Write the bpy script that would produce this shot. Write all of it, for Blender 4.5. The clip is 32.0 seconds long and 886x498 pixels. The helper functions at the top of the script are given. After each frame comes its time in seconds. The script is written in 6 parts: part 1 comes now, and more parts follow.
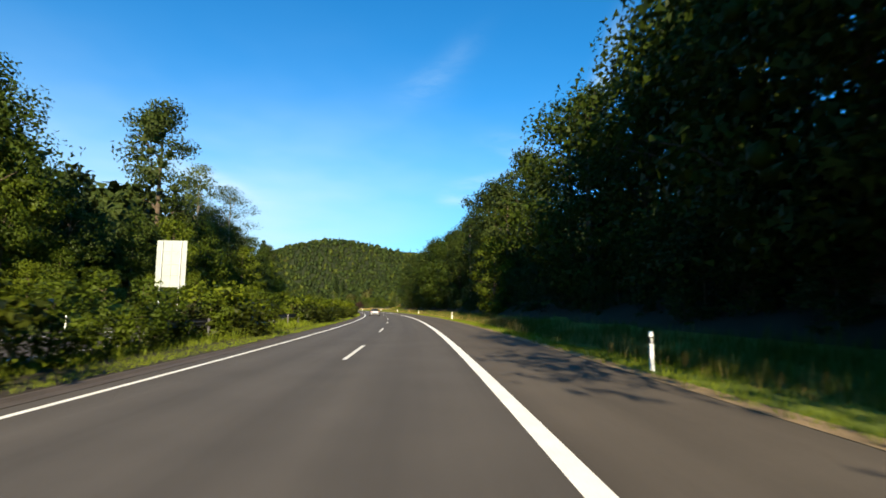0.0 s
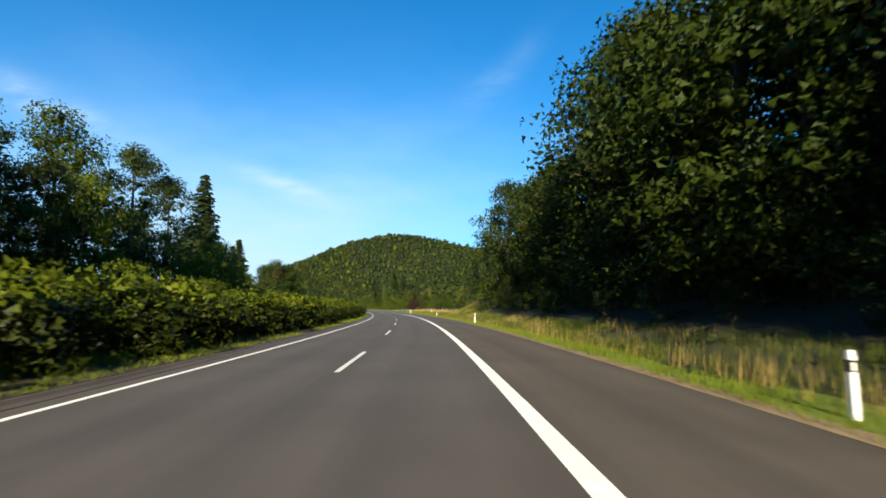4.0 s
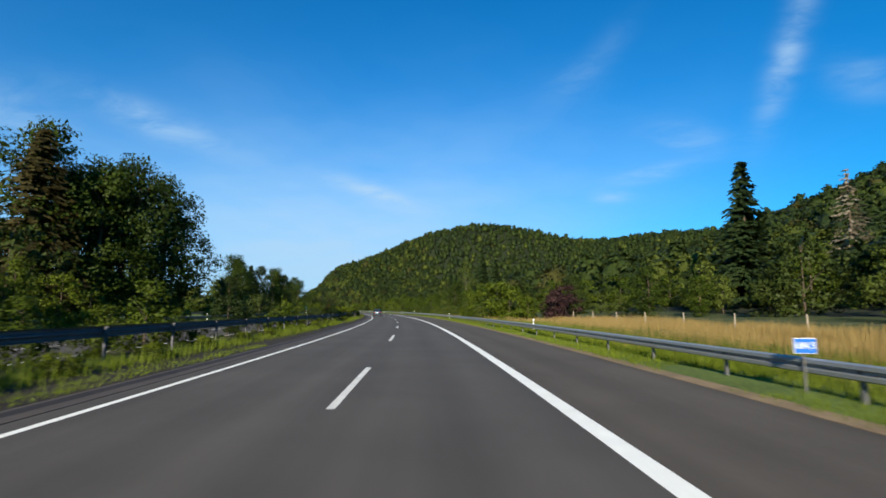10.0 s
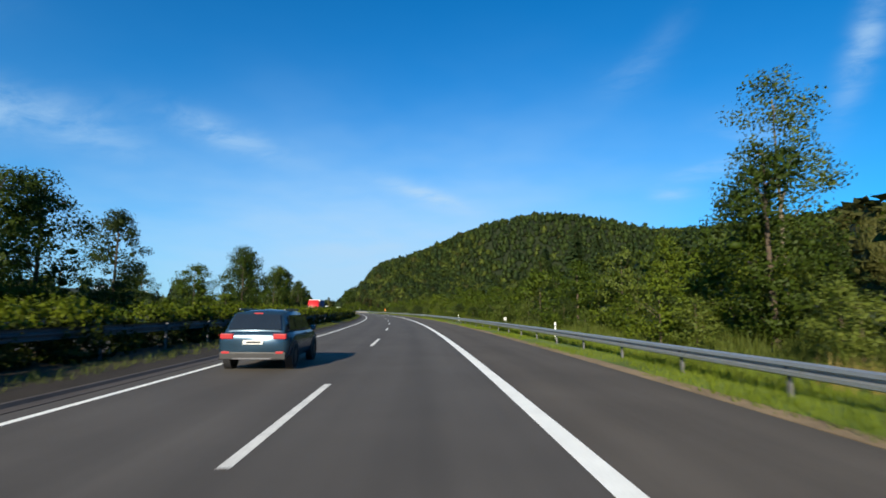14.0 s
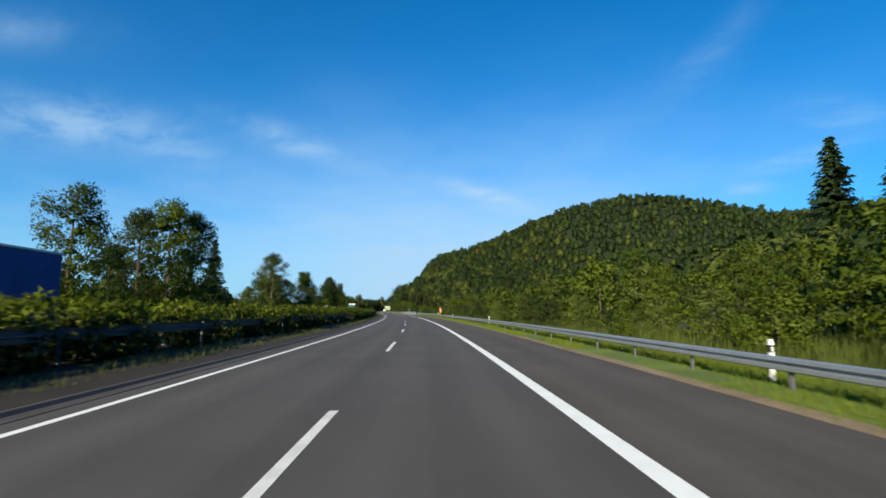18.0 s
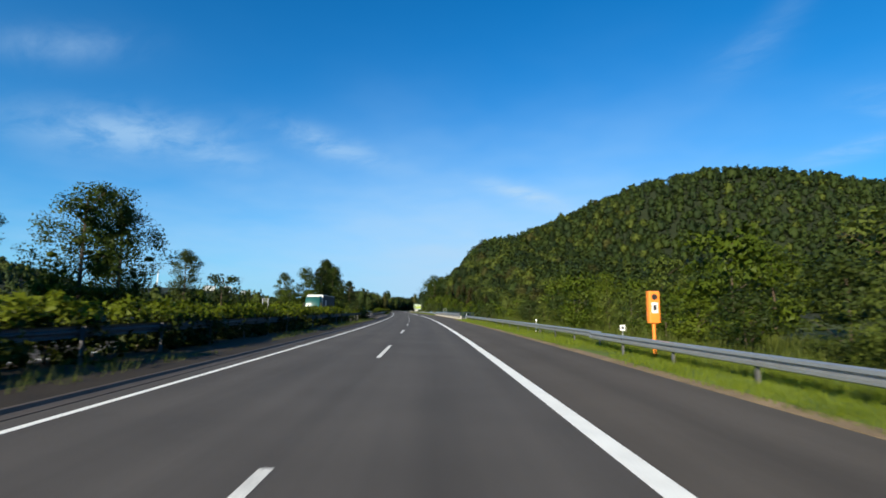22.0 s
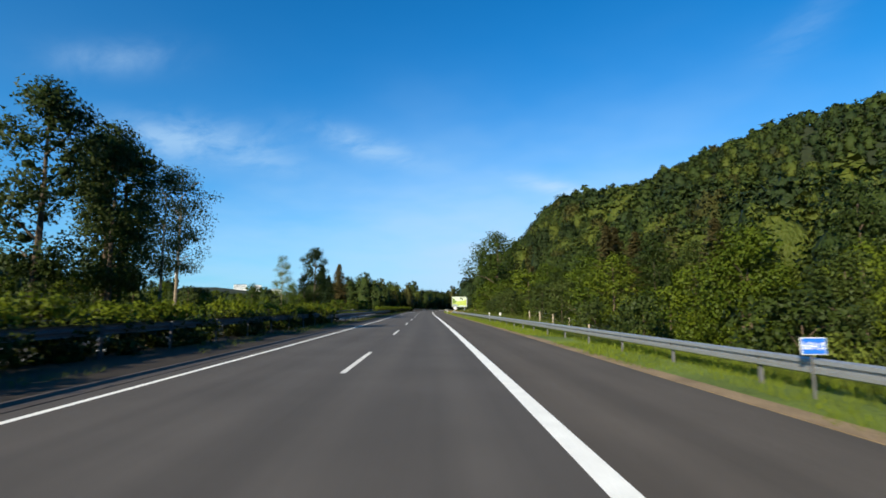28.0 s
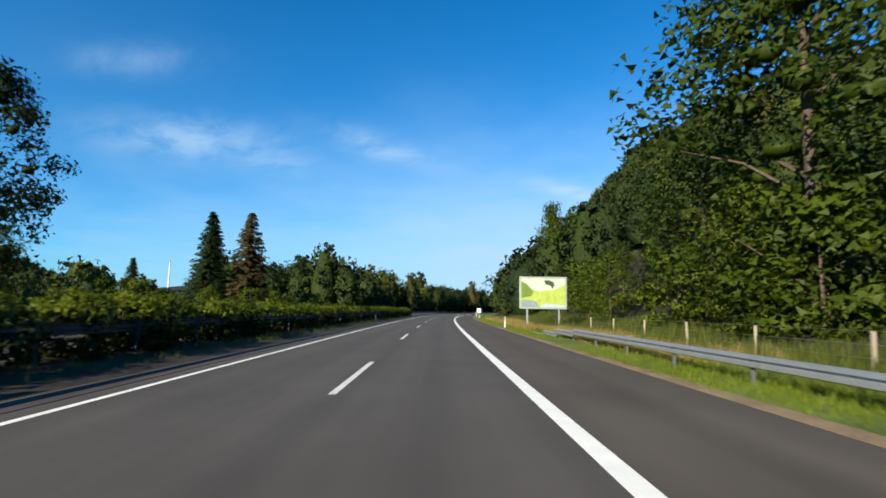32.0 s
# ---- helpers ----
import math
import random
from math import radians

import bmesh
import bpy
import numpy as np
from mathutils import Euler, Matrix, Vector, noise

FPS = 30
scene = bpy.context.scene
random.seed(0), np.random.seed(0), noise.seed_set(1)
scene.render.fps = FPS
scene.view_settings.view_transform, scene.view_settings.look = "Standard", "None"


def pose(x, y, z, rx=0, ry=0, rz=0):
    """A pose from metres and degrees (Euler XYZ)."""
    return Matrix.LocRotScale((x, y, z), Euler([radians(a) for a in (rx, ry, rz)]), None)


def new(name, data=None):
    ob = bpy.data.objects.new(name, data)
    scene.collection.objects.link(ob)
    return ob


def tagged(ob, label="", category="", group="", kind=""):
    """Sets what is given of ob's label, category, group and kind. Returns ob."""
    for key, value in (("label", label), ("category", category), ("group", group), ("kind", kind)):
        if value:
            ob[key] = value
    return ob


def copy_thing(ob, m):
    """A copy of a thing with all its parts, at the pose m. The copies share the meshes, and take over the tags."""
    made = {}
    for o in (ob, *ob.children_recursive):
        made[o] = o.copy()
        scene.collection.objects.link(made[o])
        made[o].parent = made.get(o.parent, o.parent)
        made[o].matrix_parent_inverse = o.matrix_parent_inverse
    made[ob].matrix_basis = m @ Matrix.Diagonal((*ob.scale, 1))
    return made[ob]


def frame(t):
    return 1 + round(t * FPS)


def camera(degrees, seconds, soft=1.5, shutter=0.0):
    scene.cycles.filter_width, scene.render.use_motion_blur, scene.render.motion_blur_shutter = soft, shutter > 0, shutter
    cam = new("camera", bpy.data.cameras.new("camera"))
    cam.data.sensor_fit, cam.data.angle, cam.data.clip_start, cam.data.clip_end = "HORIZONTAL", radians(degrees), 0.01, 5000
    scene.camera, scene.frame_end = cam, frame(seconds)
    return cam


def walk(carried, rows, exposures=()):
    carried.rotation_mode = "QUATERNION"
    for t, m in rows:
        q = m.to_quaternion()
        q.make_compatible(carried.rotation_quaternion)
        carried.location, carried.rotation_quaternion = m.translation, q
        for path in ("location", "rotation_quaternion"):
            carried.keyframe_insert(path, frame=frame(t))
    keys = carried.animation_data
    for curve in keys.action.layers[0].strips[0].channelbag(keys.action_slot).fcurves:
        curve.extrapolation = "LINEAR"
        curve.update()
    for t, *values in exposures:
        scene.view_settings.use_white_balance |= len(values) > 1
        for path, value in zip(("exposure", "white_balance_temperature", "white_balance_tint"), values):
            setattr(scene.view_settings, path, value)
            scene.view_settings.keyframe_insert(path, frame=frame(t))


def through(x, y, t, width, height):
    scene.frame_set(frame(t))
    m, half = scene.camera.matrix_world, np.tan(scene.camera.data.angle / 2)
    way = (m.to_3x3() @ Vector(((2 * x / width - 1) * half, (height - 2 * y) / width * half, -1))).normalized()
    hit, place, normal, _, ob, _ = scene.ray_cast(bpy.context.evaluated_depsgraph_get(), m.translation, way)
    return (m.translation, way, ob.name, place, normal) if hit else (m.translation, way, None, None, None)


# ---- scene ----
EXPO = 0.92
# the camera's way: seconds, place, pitch, yaw, lean
PATH = [
    (0.0, (2.343, 0.000, 1.629), 6.639, -2.109, 0.130),
    (0.5, (2.320, 13.914, 1.629), 6.602, -1.127, 0.003),
    (1.0, (2.086, 27.828, 1.629), 6.588, -0.146, -0.081),
    (1.5, (1.621, 41.737, 1.629), 6.590, 0.833, -0.116),
    (2.0, (0.936, 55.638, 1.629), 6.586, 1.905, -0.118),
    (2.5, (0.029, 69.527, 1.629), 6.571, 3.102, -0.094),
    (3.0, (-1.131, 83.398, 1.629), 6.568, 4.222, -0.045),
    (3.5, (-2.565, 97.243, 1.629), 6.601, 5.101, 0.036),
    (4.0, (-4.254, 111.058, 1.629), 6.679, 5.797, 0.148),
    (4.5, (-6.127, 124.847, 1.629), 6.758, 6.540, 0.241),
    (5.0, (-8.196, 138.608, 1.629), 6.738, 7.481, 0.215),
    (5.5, (-10.620, 152.309, 1.629), 6.737, 8.312, 0.214),
    (6.0, (-13.250, 165.968, 1.629), 6.752, 9.123, 0.230),
    (6.5, (-16.050, 179.590, 1.629), 6.766, 9.974, 0.229),
    (7.0, (-18.928, 193.191, 1.629), 6.777, 10.765, 0.265),
    (7.5, (-22.013, 206.746, 1.629), 6.791, 11.513, 0.339),
    (8.0, (-25.270, 220.260, 1.629), 6.811, 12.308, 0.388),
    (8.5, (-28.677, 233.737, 1.629), 6.834, 13.177, 0.399),
    (9.0, (-32.262, 247.167, 1.629), 6.856, 14.001, 0.380),
    (9.5, (-36.054, 260.541, 1.629), 6.872, 14.677, 0.355),
    (10.0, (-40.038, 273.859, 1.629), 6.879, 15.293, 0.350),
    (10.5, (-44.190, 287.126, 1.629), 6.881, 15.951, 0.363),
    (11.0, (-48.494, 300.346, 1.629), 6.888, 16.657, 0.369),
    (11.5, (-52.950, 313.517, 1.629), 6.908, 17.407, 0.350),
    (12.0, (-57.584, 326.629, 1.629), 6.942, 18.212, 0.322),
    (12.5, (-62.441, 339.661, 1.629), 6.985, 19.094, 0.326),
    (13.0, (-67.540, 352.601, 1.629), 7.010, 19.914, 0.365),
    (13.5, (-72.850, 365.455, 1.629), 7.011, 20.619, 0.404),
    (14.0, (-78.348, 378.231, 1.629), 6.998, 21.287, 0.430),
    (14.5, (-84.028, 390.926, 1.629), 6.985, 21.999, 0.459),
    (15.0, (-89.939, 403.515, 1.629), 6.999, 23.003, 0.524),
    (15.5, (-96.073, 415.994, 1.629), 7.008, 24.051, 0.582),
    (16.0, (-102.376, 428.388, 1.629), 7.015, 25.067, 0.649),
    (16.5, (-108.786, 440.724, 1.629), 7.027, 25.926, 0.752),
    (17.0, (-115.318, 452.993, 1.629), 7.021, 26.700, 0.733),
    (17.5, (-122.004, 465.178, 1.629), 7.014, 27.470, 0.672),
    (18.0, (-128.825, 477.286, 1.629), 7.009, 28.206, 0.623),
    (18.5, (-135.767, 489.325, 1.629), 7.010, 28.877, 0.598),
    (19.0, (-142.815, 501.300, 1.629), 7.015, 29.408, 0.592),
    (19.5, (-149.966, 513.214, 1.629), 7.021, 29.844, 0.592),
    (20.0, (-157.231, 525.058, 1.629), 7.020, 30.283, 0.591),
    (20.5, (-164.609, 536.831, 1.629), 7.007, 30.756, 0.589),
    (21.0, (-172.093, 548.537, 1.629), 6.977, 31.291, 0.588),
    (21.5, (-179.675, 560.180, 1.629), 6.937, 31.890, 0.595),
    (22.0, (-187.361, 571.754, 1.629), 6.916, 32.458, 0.617),
    (22.5, (-195.157, 583.252, 1.629), 6.931, 32.913, 0.669),
    (23.0, (-203.050, 594.683, 1.629), 6.962, 33.305, 0.756),
    (23.5, (-211.024, 606.058, 1.629), 6.976, 33.700, 0.864),
    (24.0, (-219.065, 617.384, 1.629), 6.963, 34.114, 0.958),
    (24.5, (-227.163, 628.669, 1.629), 6.932, 34.550, 1.006),
    (25.0, (-235.319, 639.911, 1.629), 6.891, 34.986, 0.998),
    (25.5, (-243.536, 651.108, 1.629), 6.853, 35.369, 0.909),
    (26.0, (-251.724, 662.327, 1.629), 6.815, 35.614, 0.728),
    (26.5, (-259.903, 673.554, 1.629), 6.771, 35.860, 0.578),
    (27.0, (-268.141, 684.739, 1.629), 6.715, 36.102, 0.419),
    (27.5, (-276.506, 695.827, 1.629), 6.624, 36.346, 0.204),
    (28.0, (-284.983, 706.829, 1.629), 6.658, 36.557, 0.167),
    (28.5, (-293.498, 717.800, 1.629), 6.732, 36.746, 0.241),
    (29.0, (-302.063, 728.732, 1.629), 6.798, 36.959, 0.347),
    (29.5, (-310.686, 739.616, 1.629), 6.846, 37.211, 0.483),
    (30.0, (-319.360, 750.458, 1.629), 6.875, 37.434, 0.643),
    (30.5, (-328.072, 761.268, 1.629), 6.888, 37.577, 0.814),
    (31.0, (-336.796, 772.065, 1.629), 6.893, 37.665, 0.974),
    (31.5, (-345.489, 782.886, 1.629), 6.895, 37.756, 1.079),
    (32.0, (-354.127, 793.747, 1.629), 6.895, 37.882, 1.086),
]
cam = camera(82.7, 32.0, soft=1.7, shutter=0.13)
walk(cam, [(t, pose(*p, 90 + pitch, 0, yaw) @ pose(0, 0, 0, 0, 0, lean))
           for t, p, pitch, yaw, lean in PATH],
     exposures=[(0.0, EXPO + 0.52, 7500, 11), (4.3, EXPO + 0.42, 7100, 11), (6.6, EXPO, 6500, 10), (27.0, EXPO, 6500, 10), (28.0, EXPO + 0.10, 6600, 10), (32.0, EXPO + 0.15, 6600, 10)])

# ---------------------------------------------------------------- sky and sun
SUN_EL, SUN_AZ = 22.0, 4.0            # shadows fall towards heading SUN_AZ, left of +y
sun = new("sun", bpy.data.lights.new("sun", "SUN"))
sun.data.energy, sun.data.angle, sun.data.color = 5.0, radians(0.6), (1.0, 0.89, 0.70)
_az, _el = radians(SUN_AZ), radians(SUN_EL)
SUN_DIR = Vector((math.sin(_az) * math.cos(_el), -math.cos(_az) * math.cos(_el), math.sin(_el)))
sun.matrix_world = SUN_DIR.to_track_quat("Z", "Y").to_matrix().to_4x4()

world = bpy.data.worlds.new("sky")
scene.world = world
world.use_nodes = True
wn, wl = world.node_tree.nodes, world.node_tree.links
wn.clear()


def wnode(kind, **kw):
    n = wn.new(kind)
    for k, v in kw.items():
        n.inputs[k].default_value = v
    return n


sky = wn.new("ShaderNodeTexSky")
sky.sky_type, sky.sun_disc = "NISHITA", False
sky.sun_elevation, sky.sun_rotation = _el, math.atan2(SUN_DIR.x, SUN_DIR.y)
sky.air_density, sky.dust_density, sky.ozone_density = 1.0, 0.35, 2.6
coord = wn.new("ShaderNodeTexCoord")
sep = wn.new("ShaderNodeSeparateXYZ")
wl.new(coord.outputs["Generated"], sep.inputs[0])
lift = wnode("ShaderNodeMath")
lift.operation, lift.inputs[1].default_value = "ADD", 0.12
wl.new(sep.outputs[2], lift.inputs[0])
flat = wn.new("ShaderNodeVectorMath")
flat.operation = "DIVIDE"
both = wn.new("ShaderNodeCombineXYZ")
for i in range(3):
    wl.new(lift.outputs[0], both.inputs[i])
wl.new(coord.outputs["Generated"], flat.inputs[0])
wl.new(both.outputs[0], flat.inputs[1])
def wmath(op, x, y=None, z=None, clamp=False):
    n = wn.new("ShaderNodeMath")
    n.operation, n.use_clamp = op, clamp
    for i, v in enumerate((x, y, z)):
        if v is not None:
            if isinstance(v, (int, float)):
                n.inputs[i].default_value = v
            else:
                wl.new(v, n.inputs[i])
    return n.outputs[0]


def wnoise(scale, stretched, detail, rough, distortion=0.0, turn=0.0):
    m = wn.new("ShaderNodeMapping")
    m.inputs["Scale"].default_value, m.inputs["Rotation"].default_value = stretched, (0, 0, radians(turn))
    wl.new(flat.outputs[0], m.inputs[0])
    n = wnode("ShaderNodeTexNoise", Scale=scale, Detail=detail, Roughness=rough, Distortion=distortion)
    wl.new(m.outputs[0], n.inputs["Vector"])
    return n.outputs[0]


# thin clouds: bearing, height, half length, half breadth (degrees), lean, cover
CLOUDS = [(65.5, 16.6, 8.0, 2.0, 6, 0.58), (57.5, 16.0, 5.0, 1.5, -8, 0.30), (45.6, 18.0, 6.0, 1.4, -13, 0.50), (22.7, 12.9, 5.5, 0.9, -17, 0.8),
          (-20.5, 23.6, 5.5, 1.2, 68, 0.58), (-11.0, 17.7, 3.6, 1.2, -16, 0.36), (-7.5, 14.4, 4.5, 0.8, 8, 0.35), (-3.5, 12.2, 2.0, 0.7, 0, 0.4),
          (-2.0, 26.0, 5.0, 1.4, 40, 0.12), (71.0, 23.1, 5.0, 1.4, 16, 0.32), (-26.0, 20.0, 2.5, 1.6, -30, 0.30), (0.5, 24.5, 3.0, 1.6, 10, 0.12),
          (28.0, 2.5, 30.0, 13.0, 0, 0.97, True), (8.0, 13.0, 26.0, 9.0, 0, 0.14, True), (88.0, 8.0, 34.0, 20.0, 0, 0.08, True), (64.0, 0.0, 24.0, 9.0, 0, 0.55, True)]
# bearing (degrees left of +y) and height over the horizon (degrees) of a place in the sky
bearing = wmath("MULTIPLY", wmath("ARCTAN2", wmath("MULTIPLY", sep.outputs[0], -1.0), sep.outputs[1]), 57.2958)
height = wmath("MULTIPLY", wmath("ARCSINE", sep.outputs[2]), 57.2958)
wisps = wnoise(5.5, (0.75, 1.25, 0.0), 7.0, 0.60, 0.35, 40)
coarse = wnoise(1.6, (1.0, 1.0, 0.0), 3.0, 0.5)
wide_wander = wmath("MULTIPLY_ADD", coarse, 10.0, -5.0)
fibre = wmath("MULTIPLY_ADD", wisps, 3.6, -1.25, clamp=True)


def cloud(b0, h0, length, breadth, tilt, thick, soft=False):
    """A patch of thin high cloud: bearing, height, half length and breadth in degrees, lean of its length, cover."""
    c, d = math.cos(radians(tilt)), math.sin(radians(tilt))
    x, y = wmath("SUBTRACT", b0, bearing), wmath("SUBTRACT", height, h0)
    if soft:
        y = wmath("ADD", y, wide_wander)
    p = wmath("MULTIPLY", wmath("ADD", wmath("MULTIPLY", x, c), wmath("MULTIPLY", y, d)), 1.0 / length)
    q = wmath("MULTIPLY", wmath("SUBTRACT", wmath("MULTIPLY", y, c), wmath("MULTIPLY", x, d)), 1.0 / breadth)
    g = wmath("POWER", 2.71828, wmath("MULTIPLY", wmath("ADD", wmath("MULTIPLY", p, p), wmath("MULTIPLY", q, q)), -1.0))
    g = wmath("MULTIPLY", g, thick)
    return g if soft else wmath("MULTIPLY", g, wmath("MULTIPLY_ADD", fibre, 0.8, 0.2))


cover = None
for patch_row in CLOUDS:
    g = cloud(*patch_row)
    cover = g if cover is None else wmath("SUBTRACT", wmath("ADD", cover, g), wmath("MULTIPLY", cover, g))
cover = wmath("MINIMUM", cover, 0.92)
mix = wn.new("ShaderNodeMix")
mix.data_type = "RGBA"
mix.inputs["B"].default_value = (3.05, 4.55, 6.1, 1)
tint = wn.new("ShaderNodeMix")
tint.data_type, tint.blend_type = "RGBA", "MULTIPLY"
tint.inputs["Factor"].default_value = 1.0
tint.inputs["B"].default_value = (0.03, 0.67, 1.10, 1)
wl.new(sky.outputs[0], tint.inputs["A"])
wl.new(cover, mix.inputs["Factor"])
wl.new(tint.outputs["Result"], mix.inputs["A"])
bg = wn.new("ShaderNodeBackground")
bg.inputs["Strength"].default_value = 0.08
wl.new(mix.outputs["Result"], bg.inputs["Color"])
wl.new(bg.outputs[0], wn.new("ShaderNodeOutputWorld").inputs[0])


# ---------------------------------------------------------------- materials
def material(name, color, rough=0.8, metal=0.0, vary=0.25, scale=3.0, fine=40.0, bump=0.2, spec=0.3, tone=None, per="", coords="Object", share=0.55):
    """A node material: base colour broken up by a coarse and a fine noise, with fine relief. per: "object" or "island" shifts the shade piece by piece."""
    m = bpy.data.materials.new(name)
    m.use_nodes = True
    n, l = m.node_tree.nodes, m.node_tree.links
    b = n["Principled BSDF"]
    b.inputs["Roughness"].default_value, b.inputs["Metallic"].default_value = rough, metal
    b.inputs["Specular IOR Level"].default_value = spec
    tc = n.new("ShaderNodeTexCoord")
    big, small = n.new("ShaderNodeTexNoise"), n.new("ShaderNodeTexNoise")
    big.inputs["Scale"].default_value, big.inputs["Detail"].default_value = scale, 4.0
    small.inputs["Scale"].default_value, small.inputs["Detail"].default_value = fine, 3.0
    for t in (big, small):
        l.new(tc.outputs[coords], t.inputs["Vector"])
    add = n.new("ShaderNodeMath")
    add.operation = "ADD"
    l.new(big.outputs[0], add.inputs[0])
    l.new(small.outputs[0], add.inputs[1])
    ramp = n.new("ShaderNodeMapRange")
    ramp.inputs["From Min"].default_value, ramp.inputs["From Max"].default_value = 0.7, 1.3
    l.new(add.outputs[0], ramp.inputs[0])
    src = ramp.outputs[0]
    if per:
        if per == "object":
            r = n.new("ShaderNodeObjectInfo").outputs["Random"]
        else:
            r = n.new("ShaderNodeNewGeometry").outputs["Random Per Island"]
        mx = n.new("ShaderNodeMath")
        mx.operation = "MULTIPLY_ADD"
        mx.inputs[1].default_value = 1 - share
        l.new(src, mx.inputs[0])
        sc = n.new("ShaderNodeMath")
        sc.operation, sc.inputs[1].default_value = "MULTIPLY", share
        l.new(r, sc.inputs[0])
        l.new(sc.outputs[0], mx.inputs[2])
        src = mx.outputs[0]
    c = Vector(color)
    t = Vector(tone) if tone else c * (1 + vary)
    mixc = n.new("ShaderNodeMix")
    mixc.data_type = "RGBA"
    mixc.inputs["A"].default_value, mixc.inputs["B"].default_value = (*(c * (1 - vary)), 1), (*t, 1)
    l.new(src, mixc.inputs["Factor"])
    l.new(mixc.outputs["Result"], b.inputs["Base Color"])
    if bump:
        bp = n.new("ShaderNodeBump")
        bp.inputs["Strength"].default_value, bp.inputs["Distance"].default_value = bump, 0.02
        l.new(small.outputs[0], bp.inputs["Height"])
        l.new(bp.outputs[0], b.inputs["Normal"])
    return m


def foliage(name, dark, light, per="object", through=0.25, scale=0.5, share=0.55, fine=9.0, relief=0.0):
    """Leaves: two greens, shade varied tree by tree and clump by clump, with light passing through."""
    m = material(name, dark, rough=0.55, vary=0.2, tone=light, scale=scale, fine=fine, bump=1.0 if relief else 0.0, spec=0.12, per=per, share=share)
    n, l = m.node_tree.nodes, m.node_tree.links
    b = n["Principled BSDF"]
    if relief:
        b.inputs["Normal"].links[0].from_node.inputs["Distance"].default_value = relief
    col = b.inputs["Base Color"].links[0].from_socket
    tr = n.new("ShaderNodeBsdfTranslucent")
    l.new(col, tr.inputs["Color"])
    ms = n.new("ShaderNodeMixShader")
    ms.inputs[0].default_value = through
    l.new(b.outputs[0], ms.inputs[1])
    l.new(tr.outputs[0], ms.inputs[2])
    l.new(ms.outputs[0], n["Material Output"].inputs["Surface"])
    return m


def glass(name, color, rough=0.05):
    return material(name, color, rough=rough, vary=0.1, bump=0.0, spec=0.8)


